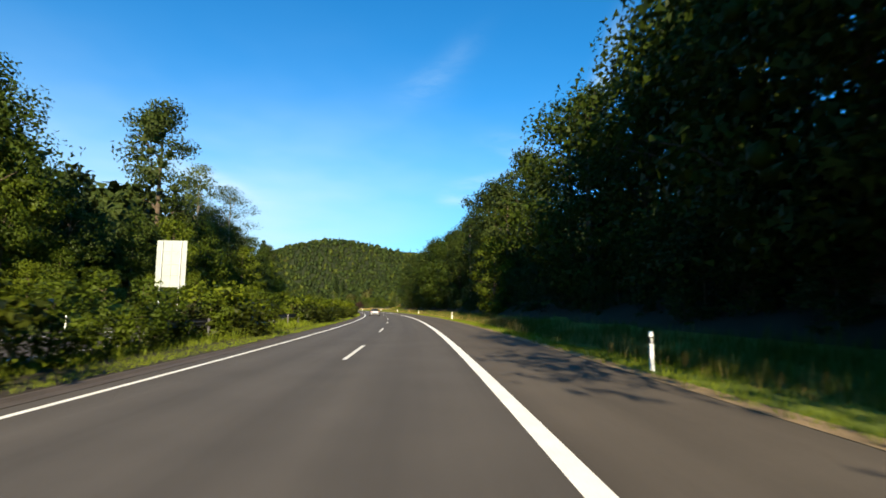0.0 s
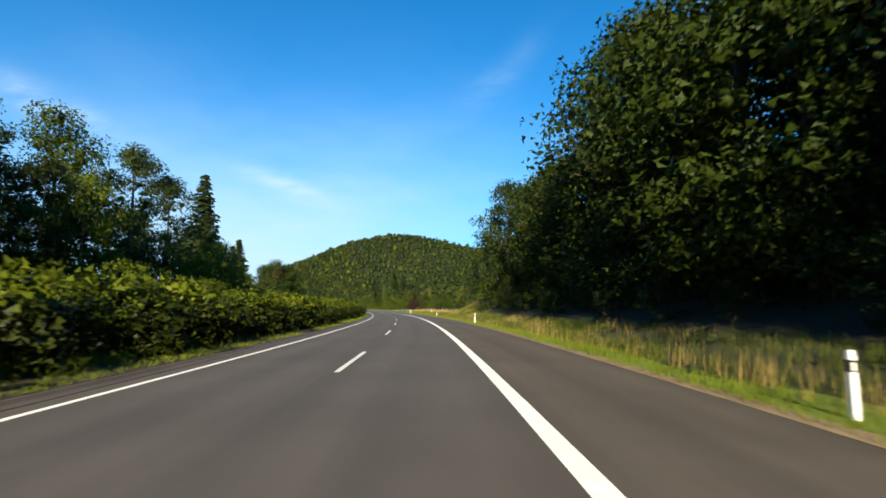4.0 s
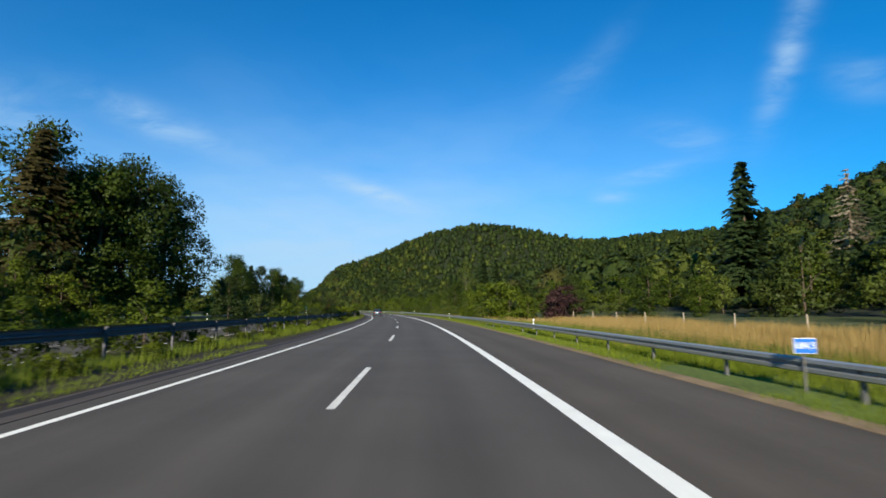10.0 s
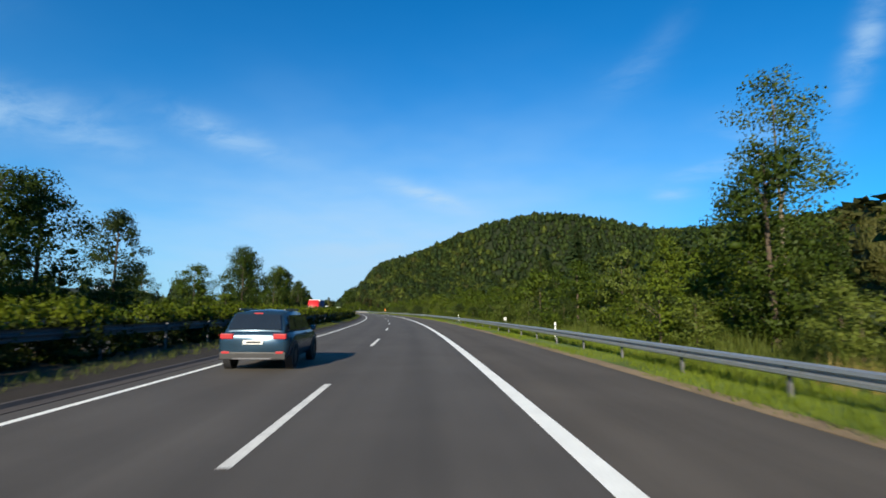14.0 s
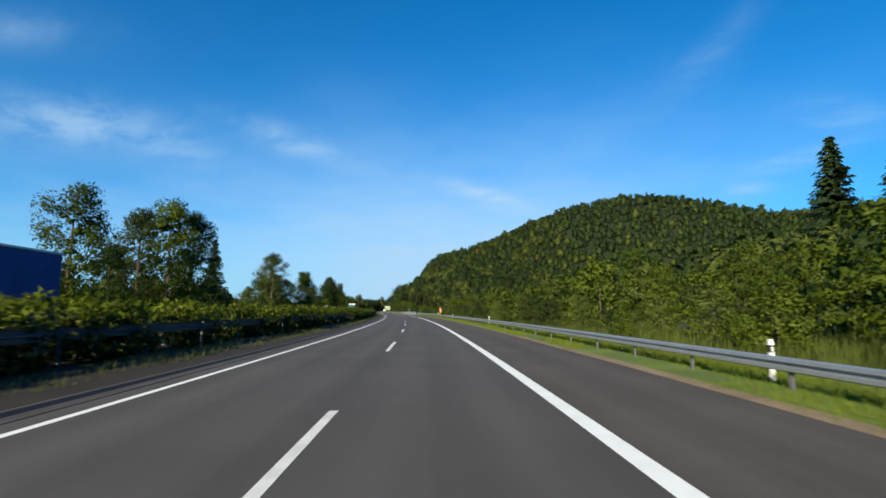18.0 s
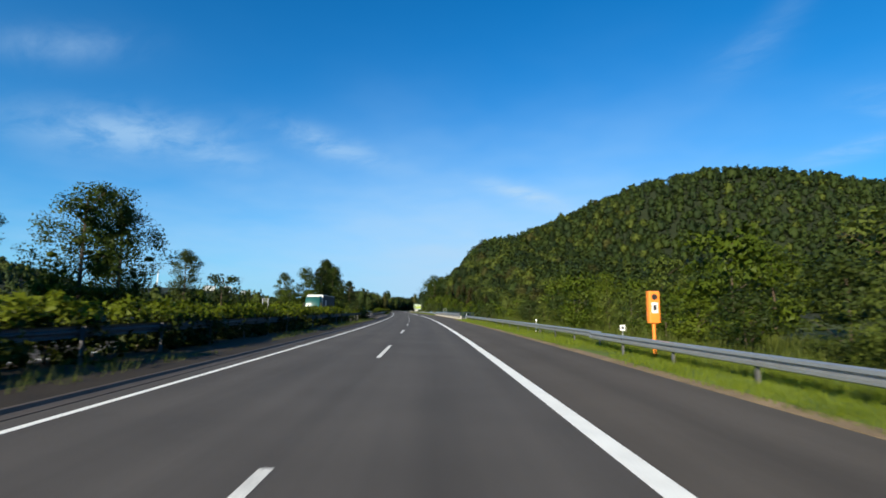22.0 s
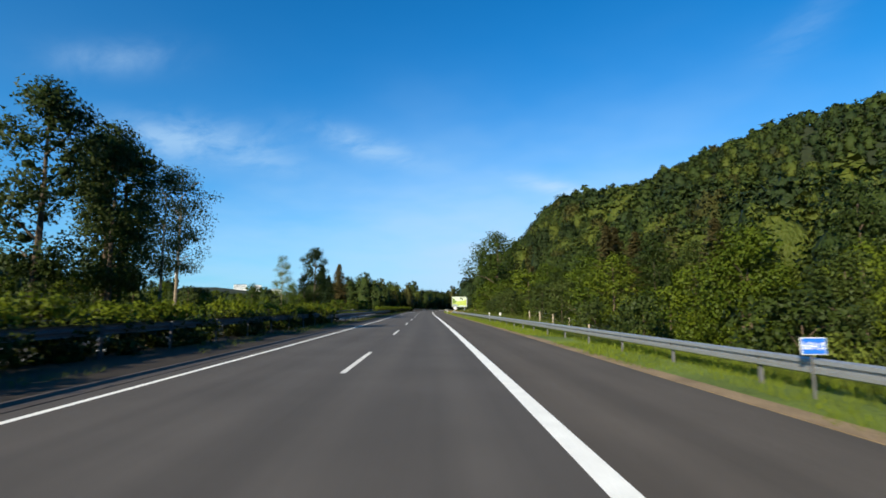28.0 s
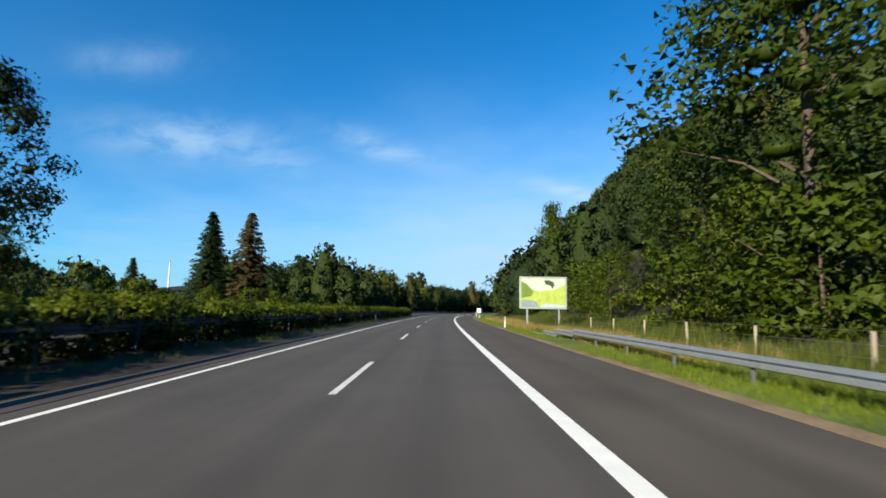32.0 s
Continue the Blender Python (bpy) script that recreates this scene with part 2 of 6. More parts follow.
M = dict(
    asphalt=material("asphalt", (0.070, 0.062, 0.0535), rough=0.86, vary=0.16, scale=0.35, fine=55, bump=0.35, spec=0.25),
    asphalt_shoulder=material("asphalt_shoulder", (0.075, 0.064, 0.052), rough=0.9, vary=0.18, scale=0.3, fine=60, bump=0.4, spec=0.2),
    paint=material("road_paint", (0.78, 0.77, 0.70), rough=0.6, vary=0.10, scale=2.0, fine=30, bump=0.15),
    paint_thin=material("worn_road_paint", (0.62, 0.60, 0.54), rough=0.65, vary=0.22, scale=1.5, fine=25, bump=0.15),
    concrete=material("concrete", (0.068, 0.055, 0.045), vary=0.25, scale=0.8, fine=20, bump=0.4),
    brown_concrete=material("brown_concrete", (0.27, 0.22, 0.15), vary=0.3, scale=1.0, fine=16, bump=0.4),
    post_steel=material("post_steel", (0.12, 0.12, 0.12), rough=0.6, metal=0.3, vary=0.2, scale=2, fine=20, bump=0.1),
    pale_concrete=material("pale_concrete", (0.38, 0.36, 0.31), vary=0.2, scale=1.2, fine=14, bump=0.3),
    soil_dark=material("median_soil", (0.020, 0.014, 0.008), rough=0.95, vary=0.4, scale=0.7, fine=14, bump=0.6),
    # fallen leaves, with the deep shade of the trees put into the colour
    litter_shaded=material("leaf_litter_shaded", (0.022, 0.017, 0.010), rough=0.95, vary=0.5, scale=0.5, fine=12, bump=0.6),
    soil=material("dry_soil", (0.19, 0.135, 0.075), rough=0.95, vary=0.35, scale=0.9, fine=16, bump=0.6),
    verge=material("verge_turf", (0.066, 0.108, 0.010), rough=0.95, vary=0.4, scale=0.25, fine=9, bump=0.6, tone=(0.14, 0.19, 0.022)),
    rough_turf=material("rough_turf", (0.022, 0.038, 0.006), rough=0.95, vary=0.45, scale=0.3, fine=6, bump=0.6, tone=(0.060, 0.080, 0.014)),
    land=material("land", (0.006, 0.012, 0.003), rough=0.95, vary=0.4, scale=0.04, fine=0.5, bump=0.3, tone=(0.016, 0.024, 0.006)),
    steel=material("galvanised_steel", (0.30, 0.32, 0.335), rough=0.45, metal=0.55, vary=0.14, scale=1.0, fine=12, bump=0.08),
    steel_old=material("weathered_steel", (0.10, 0.10, 0.11), rough=0.6, metal=0.3, vary=0.3, scale=0.8, fine=14, bump=0.1),
    white=material("white_plastic", (0.80, 0.80, 0.77), rough=0.5, vary=0.05, scale=2, fine=20, bump=0.05),
    black=material("black_plastic", (0.02, 0.02, 0.022), rough=0.5, vary=0.2, bump=0.05),
    reflector=material("white_reflector", (0.75, 0.75, 0.7), rough=0.15, vary=0.05, bump=0.0, spec=0.8),
    bark=material("bark", (0.075, 0.055, 0.038), rough=0.95, vary=0.4, scale=1.5, fine=10, bump=0.8),
    bark_pale=material("pale_bark", (0.17, 0.14, 0.10), rough=0.95, vary=0.45, scale=1.2, fine=9, bump=0.6),
    leaf_a=foliage("leaves_oak", (0.0136, 0.0288, 0.0032), (0.0448, 0.0664, 0.0072)),
    leaf_b=foliage("leaves_ash", (0.0150, 0.0292, 0.0054), (0.0462, 0.0626, 0.0116)),
    leaf_c=foliage("leaves_maple", (0.0292, 0.0539, 0.0044), (0.0875, 0.1141, 0.0080)),
    leaf_d=foliage("leaves_birch", (0.042, 0.064, 0.010), (0.108, 0.132, 0.020)),
    needle=foliage("needles", (0.009, 0.020, 0.007), (0.031, 0.047, 0.013), through=0.15),
    needle_red=foliage("needles_brown", (0.03, 0.028, 0.009), (0.07, 0.056, 0.02), through=0.15),
    # dark hedge leaves carry the side's shade; young growth is brightened as a sunlit top
    leaf_hedge_shaded=foliage("leaves_hedge_shaded", (0.0090, 0.0161, 0.0018), (0.0322, 0.0411, 0.0033), scale=0.8, through=0.06),
    leaf_shoot_lit=foliage("leaves_shoot_lit", (0.0630, 0.0945, 0.0063), (0.1620, 0.1935, 0.0135), through=0.45, scale=0.8),
    leaf_red=foliage("leaves_copper", (0.022, 0.011, 0.012), (0.050, 0.024, 0.024)),
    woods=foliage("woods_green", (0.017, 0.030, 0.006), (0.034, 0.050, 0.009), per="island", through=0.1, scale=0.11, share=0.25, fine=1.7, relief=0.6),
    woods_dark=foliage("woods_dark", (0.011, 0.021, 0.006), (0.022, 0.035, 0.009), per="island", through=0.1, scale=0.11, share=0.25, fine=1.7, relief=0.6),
    woods_light=foliage("woods_light", (0.031, 0.047, 0.007), (0.074, 0.090, 0.014), per="island", through=0.1, scale=0.11, share=0.25, fine=1.7, relief=0.6),
    woods_rust=foliage("woods_rust", (0.027, 0.032, 0.007), (0.058, 0.056, 0.013), per="island", through=0.1, scale=0.11, share=0.25, fine=1.7, relief=0.6),
    grass=foliage("grass_blades", (0.0760, 0.1200, 0.0080), (0.1840, 0.2280, 0.0200), per="island", through=0.4),
    straw=foliage("straw_blades", (0.2400, 0.1650, 0.0500), (0.4200, 0.3000, 0.1150), per="island", through=0.4),
    weeds=foliage("weeds", (0.0384, 0.0634, 0.0086), (0.1200, 0.1392, 0.0250), per="island", through=0.4),
)

def worn_tracks(m):
    """Wheel tracks and long streaks along the lanes, over a road's uv (metres across, metres along)."""
    n, l = m.node_tree.nodes, m.node_tree.links
    b = n["Principled BSDF"]
    old = b.inputs["Base Color"].links[0].from_socket
    uv = n.new("ShaderNodeUVMap")
    uv.uv_map = "along"
    sx = n.new("ShaderNodeSeparateXYZ")
    l.new(uv.outputs[0], sx.inputs[0])
    ph = n.new("ShaderNodeMath")
    ph.operation, ph.inputs[1].default_value, ph.inputs[2].default_value = "MULTIPLY_ADD", 2 * math.pi / 1.9, -math.pi
    l.new(sx.outputs[0], ph.inputs[0])
    co = n.new("ShaderNodeMath")
    co.operation = "COSINE"
    l.new(ph.outputs[0], co.inputs[0])
    mp = n.new("ShaderNodeMapping")
    mp.inputs["Scale"].default_value = (1.6, 0.035, 1.0)
    l.new(uv.outputs[0], mp.inputs[0])
    ns = n.new("ShaderNodeTexNoise")
    ns.inputs["Scale"].default_value, ns.inputs["Detail"].default_value, ns.inputs["Roughness"].default_value = 1.0, 5.0, 0.6
    l.new(mp.outputs[0], ns.inputs["Vector"])
    ad = n.new("ShaderNodeMath")
    ad.operation, ad.inputs[1].default_value = "MULTIPLY_ADD", 0.16
    l.new(co.outputs[0], ad.inputs[0])
    l.new(ns.outputs[0], ad.inputs[2])
    mr = n.new("ShaderNodeMapRange")
    mr.inputs["From Min"].default_value, mr.inputs["From Max"].default_value = 0.1, 0.9
    mr.inputs["To Min"].default_value, mr.inputs["To Max"].default_value = 0.80, 1.22
    l.new(ad.outputs[0], mr.inputs[0])
    mu = n.new("ShaderNodeMix")
    mu.data_type, mu.blend_type = "RGBA", "MULTIPLY"
    mu.inputs["Factor"].default_value = 1.0
    l.new(old, mu.inputs["A"])
    l.new(mr.outputs[0], mu.inputs["B"])
    l.new(mu.outputs["Result"], b.inputs["Base Color"])


worn_tracks(M["asphalt"])
worn_tracks(M["asphalt_shoulder"])

# ---------------------------------------------------------------- the line of the road
BENDS = np.array([0.988, 1.036, 1.09, 1.134, 1.074, 1.025, 1.025, 1.018, 0.984, 0.799, 0.644, 0.543, 0.437, 0.359, 0.23, 0.044, -0.329, -0.745, -1.089, -1.374, -1.617, -1.834, -2.038]) / 1000.0     # left bend per metre, at every 60 m from s = -40
_S = np.arange(-420.0, 1500.0, 2.0)
_k = np.interp(_S, np.arange(-40, 1281, 60.0), BENDS)
_th = np.cumsum(_k) * 2
_th -= np.interp(0, _S, _th)
_cx, _cy = np.cumsum(-np.sin(_th)) * 2, np.cumsum(np.cos(_th)) * 2
_cx -= np.interp(0, _S, _cx)
_cy -= np.interp(0, _S, _cy)


def heading(s):
    return float(np.interp(s, _S, _th))


def W(s, u, z=0.0):
    """World place of the point s metres along the lane line and u metres to its right."""
    th = np.interp(s, _S, _th)
    return (float(np.interp(s, _S, _cx) + u * np.cos(th)), float(np.interp(s, _S, _cy) + u * np.sin(th)), z)


def Wn(s, u, z):
    th = np.interp(s, _S, _th)
    return np.stack([np.interp(s, _S, _cx) + u * np.cos(th), np.interp(s, _S, _cy) + u * np.sin(th), z + 0 * s], -1)


def road_uv(x, y):
    """s and u of world places."""
    x, y = np.ravel(x), np.ravel(y)
    j = np.empty(len(x), int)
    for a in range(0, len(x), 4000):
        d = (x[a:a + 4000, None] - _cx) ** 2 + (y[a:a + 4000, None] - _cy) ** 2
        j[a:a + 4000] = d.argmin(1)
    dx, dy, th = x - _cx[j], y - _cy[j], _th[j]
    return _S[j] - np.sin(th) * dx + np.cos(th) * dy, np.cos(th) * dx + np.sin(th) * dy


def P(s, u, z=0.0, turn=0.0):
    """Pose on the road: y ahead, x to the right."""
    return pose(*W(s, u, z), 0, 0, math.degrees(heading(s)) + turn)


def smooth(v, a, b):
    v = np.clip((np.asarray(v, float) - a) / (b - a), 0, 1)
    return v * v * (3 - 2 * v)


HILLS = [[-2.096, 12.285, 1.57, 2.936, 1.309, 0.551], [0.902, 12.621, 1.312, 6.272, 2.52, -0.657], [4.117, 7.908, 1.417, 2.022, 1.478, 0.14], [2.945, 7.723, 1.269, 2.728, 2.229, 0.997], [-5.146, 9.571, 0.729, 2.348, 1.932, 0.082]]
HILLS_LEFT = [[-18.5, 9.0, 1.30, 4.0, 2.6, 0.0], [-31.0, 22.0, 1.15, 9.0, 5.0, 0.0]]


def hills(table, x, y):
    z = np.zeros_like(x)
    for cx, cy, h, a, b, r in table:
        c, s = math.cos(r), math.sin(r)
        dx, dy = x - cx * 100, y - cy * 100
        p, q = (c * dx + s * dy) / (a * 100), (-s * dx + c * dy) / (b * 100)
        z += (h * 100 * np.exp(-(p * p + q * q))) ** 4
    return z ** 0.25


def land_height(x, y, s=None, u=None):
    x, y = np.asarray(x, float), np.asarray(y, float)
    if s is None:
        s, u = road_uv(x, y)
        s, u = s.reshape(x.shape), u.reshape(x.shape)
    z = hills(HILLS, x, y) * smooth(u, 14, 84) + hills(HILLS_LEFT, x, y) * smooth(-u, 70, 200)
    z = z + smooth(u, 10.2, 20) * 3.7 * (1 - smooth(s, 206, 233))          # wooded bank beside the first stretch
    z = z + smooth(-u, 24, 44) * 5.5 * (1 - smooth(s, 200, 300))
    dip = smooth(s, 690, 704) * (1 - smooth(s, 785, 830)) * smooth(u, 11.5, 15) + smooth(s, 690, 704) * (1 - smooth(s, 758, 775)) * smooth(-u, 24.6, 28)
    return z * (1 - dip * (1 - smooth(u, 62, 110))) - 4.5 * dip * (1 - smooth(np.abs(u), 70, 120))


# ---------------------------------------------------------------- helpers for building
def mesh_of(name, verts, faces, mats, smooth_shade=False, mat_index=None, normals=None):
    me = bpy.data.meshes.new(name)
    if isinstance(verts, np.ndarray) and isinstance(faces, np.ndarray):
        count, sides = faces.shape
        me.vertices.add(len(verts))
        me.vertices.foreach_set("co", np.ascontiguousarray(verts, dtype=np.float32).ravel())
        me.loops.add(count * sides)
        me.loops.foreach_set("vertex_index", np.ascontiguousarray(faces, dtype=np.int32).ravel())
        me.polygons.add(count)
        me.polygons.foreach_set("loop_start", np.arange(0, count * sides, sides, dtype=np.int32))
        me.update(calc_edges=True)
    else:
        me.from_pydata([tuple(v) for v in verts], [], faces if not isinstance(faces, np.ndarray) else faces.tolist())
    for m in mats if isinstance(mats, (list, tuple)) else [mats]:
        me.materials.append(m)
    if mat_index is not None:
        me.polygons.foreach_set("material_index", mat_index)
    me.polygons.foreach_set("use_smooth", [smooth_shade or normals is not None] * len(me.polygons))
    me.update()
    if normals is not None:
        me.normals_split_custom_set_from_vertices(normals.tolist())
    return me


def obj(name, me, parent=None, m=None, label=""):
    ob = new(name, me)
    if m is not None:
        ob.matrix_basis = m
    if parent is not None:
        ob.parent = parent
    if label:
        ob["label"] = label
    return ob


def part(name, bm, mat, parent, label=""):
    me = bpy.data.meshes.new(name)
    bm.to_mesh(me)
    bm.free()
    me.materials.append(mat)
    return obj(name, me, parent, None, label)


def thing(name, label, category, group="", m=None, kind=""):
    ob = new(name)
    if m is not None:
        ob.matrix_basis = m
    return tagged(ob, label, category, group, kind)


def box(bm, x0, x1, y0, y1, z0, z1, bevel=0.0):
    vs = [bm.verts.new((x, y, z)) for x in (x0, x1) for y in (y0, y1) for z in (z0, z1)]
    fs = [(0, 1, 3, 2), (4, 6, 7, 5), (0, 4, 5, 1), (2, 3, 7, 6), (0, 2, 6, 4), (1, 5, 7, 3)]
    new_faces = [bm.faces.new([vs[i] for i in f]) for f in fs]
    if bevel:
        edges = list({e for f in new_faces for e in f.edges})
        bmesh.ops.bevel(bm, geom=edges, offset=bevel, segments=2, affect="EDGES", profile=0.6)
    return bm


def boxed(*a, bevel=0.0):
    return box(bmesh.new(), *a, bevel=bevel)


def tube(bm, p, q, r0, r1, n=8, cap=True):
    p, q = Vector(p), Vector(q)
    d = (q - p).normalized()
    a = d.orthogonal().normalized()
    b = d.cross(a)
    ring = [[bm.verts.new(c + r * (math.cos(t) * a + math.sin(t) * b)) for t in [2 * math.pi * i / n for i in range(n)]] for c, r in ((p, r0), (q, r1))]
    for i in range(n):
        bm.faces.new((ring[0][i], ring[0][(i + 1) % n], ring[1][(i + 1) % n], ring[1][i]))
    if cap:
        bm.faces.new(ring[0][::-1])
        bm.faces.new(ring[1])
    return bm


def strip(name, s0, s1, profile, mat, step=4.0, parent=None, uv=True):
    """A ribbon along the road; profile: (u, z) from left to right."""
    ss = np.linspace(s0, s1, max(2, int((s1 - s0) / step) + 1))
    n = len(profile)
    verts = np.concatenate([Wn(ss, np.full_like(ss, u), np.full_like(ss, z)) for u, z in profile])
    m = len(ss)
    faces = [(j * m + i, (j + 1) * m + i, (j + 1) * m + i + 1, j * m + i + 1) for j in range(n - 1) for i in range(m - 1)]
    me = mesh_of(name, verts, faces, mat)
    layer = me.uv_layers.new(name="along")
    flat_uv = np.array([(profile[v // m][0], ss[v % m]) for f in faces for v in f], dtype=np.float32)
    layer.data.foreach_set("uv", flat_uv.ravel())
    return obj(name, me, parent)

# ---------------------------------------------------------------- ground and road
def axis(lo, hi, near0, near1, fine, coarse):
    a = list(np.arange(near0, near1 + 1e-6, fine))
    left = list(np.arange(lo, near0 - 1e-6, coarse))
    right = list(np.arange(near1 + coarse, hi + 1e-6, coarse))
    return np.array(left + a + right)


gx, gy = axis(-4800, 4800, -700, 700, 12.0, 240.0), axis(-3000, 4800, -60, 1440, 12.0, 240.0)
GX, GY = np.meshgrid(gx, gy)
gs, gu = road_uv(GX, GY)
gs, gu = gs.reshape(GX.shape), gu.reshape(GX.shape)
GZ = land_height(GX, GY, gs, gu) - 0.9 * (1 - smooth(np.abs(gu + 6.5), 30, 44)) - 0.25
nx = len(gx)
gf = [(j * nx + i, j * nx + i + 1, (j + 1) * nx + i + 1, (j + 1) * nx + i) for j in range(len(gy) - 1) for i in range(nx - 1)]
ground = obj("ground", mesh_of("ground", np.stack([GX, GY, GZ], -1).reshape(-1, 3), gf, M["land"], True))
tagged(ground, "dark green land with wooded hills on both sides", "ground", kind="structure")

S0, S1 = -60.0, 1400.0
road = strip("road", S0, S1, [(-4.35, -0.3), (-4.35, 0.0), (4.05, 0.0), (4.05, -0.3)], M["asphalt"])
tagged(road, "grey asphalt carriageway with two lanes", "road", kind="structure")
shoulder = strip("road_shoulder", S0, S1, [(4.05, -0.3), (4.05, -0.002), (7.7, -0.012), (7.85, -0.3)], M["asphalt_shoulder"])
tagged(shoulder, "brownish grey asphalt hard shoulder", "road", kind="structure")
opposite = strip("road_opposite", S0, S1, [(-21.7, -0.3), (-21.7, -0.02), (-9.7, 0.0), (-9.7, -0.3)], M["asphalt"])
tagged(opposite, "grey asphalt carriageway for the other direction", "road", kind="structure")
channel = strip("drain_channel", S0, S1, [(-4.9, -0.2), (-4.9, 0.055), (-4.78, 0.06), (-4.70, 0.0), (-4.52, -0.02), (-4.44, 0.012), (-4.352, 0.012), (-4.352, -0.2)], M["concrete"])
tagged(channel, "weathered concrete drain channel along the lane", "kerb", kind="structure")
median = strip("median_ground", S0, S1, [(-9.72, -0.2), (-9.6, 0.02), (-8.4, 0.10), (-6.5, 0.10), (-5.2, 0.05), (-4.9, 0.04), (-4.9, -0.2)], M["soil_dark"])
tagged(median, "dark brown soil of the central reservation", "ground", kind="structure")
gravel = strip("verge_edge", S0, S1, [(7.72, -0.2), (7.72, -0.006), (7.95, 0.012), (8.14, 0.02), (8.16, -0.2)], M["soil"], step=3)
tagged(gravel, "strip of dry brown soil beside the asphalt", "ground", kind="structure")


def bank(name, s0, s1, us, mat, label, step=4.0):
    """Verge that follows the lie of the land at its outer side."""
    ss = np.linspace(s0, s1, int((s1 - s0) / step) + 1)
    rows = []
    for u in us:
        p = Wn(ss, np.full_like(ss, u), 0 * ss)
        z = land_height(p[:, 0], p[:, 1], ss, np.full_like(ss, u))
        bumpy = np.array([0.12 * noise.noise((s * 0.15, u * 0.3, 3.0)) + 0.05 * noise.noise((s * 0.6, u, 1.0)) for s in ss]) * min(1.0, abs(u) / 12)
        p[:, 2] = z + bumpy * (0.0 if u in (us[0], ) else 1.0)
        rows.append(p)
    verts, m = np.concatenate(rows), len(ss)
    order = 1 if us[1] > us[0] else -1
    faces = [((j * m + i, (j + 1) * m + i, (j + 1) * m + i + 1, j * m + i + 1)[::order]) for j in range(len(us) - 1) for i in range(m - 1)]
    ob = obj(name, mesh_of(name, verts, faces, mat, True))
    return tagged(ob, label, "verge", kind="structure")


bank("verge_east", S0, 1400, [8.13, 9.5, 10.5, 12, 14, 16], M["verge"], "green roadside verge and bank")
bank("verge_slope", S0, 1400, [15.9, 17, 20, 23, 26, 30, 35, 40, 46], M["rough_turf"], "dark rough grass on the slope behind the verge")
bank("verge_west", S0, 1400, [-21.7, -22.5, -24, -26, -29, -33, -38, -44, -50], M["verge"], "green verge beyond the other carriageway")


# dark sheets on the wood's ground: tree shade is part of their colour
bank("wood_floor", S0, 186, [12.8, 14, 17, 20, 23, 26, 30, 35, 40, 45], M["litter_shaded"], "fallen leaves under the trees, darkened as if in shade").location.z = 0.06
bank("wood_floor", 900, 985, [16.5, 18, 20, 23, 26, 30, 35, 40], M["litter_shaded"], "fallen leaves and a bare track, darkened like the trees' shade").location.z = 0.06


def marking(name, u, width, mat, label, s0=S0, s1=S1, z=0.004):
    ob = strip(name, s0, s1, [(u - width / 2, z), (u + width / 2, z)], mat)
    return tagged(ob, label, "road marking", kind="structure")


marking("edge_line_left", -3.83, 0.15, M["paint"], "thin white edge line")
marking("edge_line_right", 3.9, 0.30, M["paint"], "broad white edge line before the shoulder")
marking("edge_line_far", -10.2, 0.15, M["paint"], "thin white edge line of the other carriageway", z=0.006)
marking("edge_line_far_shoulder", -17.9, 0.30, M["paint"], "broad white line of the other carriageway", z=0.004)
dash = mesh_of("lane_dash", [(-0.075, 0, 0), (0.075, 0, 0), (0.075, 6, 0), (-0.075, 6, 0)], [(0, 1, 2, 3)], M["paint_thin"])
for k in range(-3, 70):
    obj("lane_dash", dash, road, P(16.14 + 18 * k, 0, 0.005))
    if k < 66:
        obj("lane_dash", dash, opposite, P(9.0 + 18 * k, -14.05, 0.005))


# ---------------------------------------------------------------- plants
def leaves(rng, centres, radii, per, size, up=0.3, thin=0.55, shell=0.5, three=False):
    """Many small pointed leaves scattered round clump centres, and soft normals that follow clump and crown."""
    c = np.repeat(np.asarray(centres), per, 0)
    r = np.repeat(np.asarray(radii), per, 0)
    d = rng.normal(size=c.shape)
    d /= np.linalg.norm(d, axis=1, keepdims=True)
    c = c + d * r * (rng.random((len(c), 1)) ** shell)
    n = d * 0.7 + rng.normal(size=c.shape) * 0.6 + [0, 0, up]
    n /= np.linalg.norm(n, axis=1, keepdims=True)
    heart = c.mean(0) * [1, 1, 0.85]
    far = c - heart
    far /= np.abs(far).max(0) + 1e-6
    soft = d * 0.55 + far * 0.7 + [0, 0, 0.12]
    n *= np.where((n * soft).sum(1) < 0, -1.0, 1.0)[:, None]
    soft = soft + n * 0.6
    soft /= np.linalg.norm(soft, axis=1, keepdims=True)
    a = np.cross(n, rng.normal(size=c.shape))
    a /= np.linalg.norm(a, axis=1, keepdims=True)
    b = np.cross(n, a)
    k = size * rng.uniform(0.6, 1.35, (len(c), 1))
    if three:
        v = np.stack([c + a * k * 1.2, c - a * k * 0.7 + b * k * 0.7, c - a * k * 0.7 - b * k * 0.7], 1).reshape(-1, 3)
        return v, np.arange(len(v)).reshape(-1, 3), np.repeat(soft, 3, 0)
    v = np.stack([c + a * k, c + b * k * thin - n * k * 0.15, c - a * k * 0.9, c - b * k * thin - n * k * 0.15], 1).reshape(-1, 3)
    return v, np.arange(len(v)).reshape(-1, 4), np.repeat(soft, 4, 0)


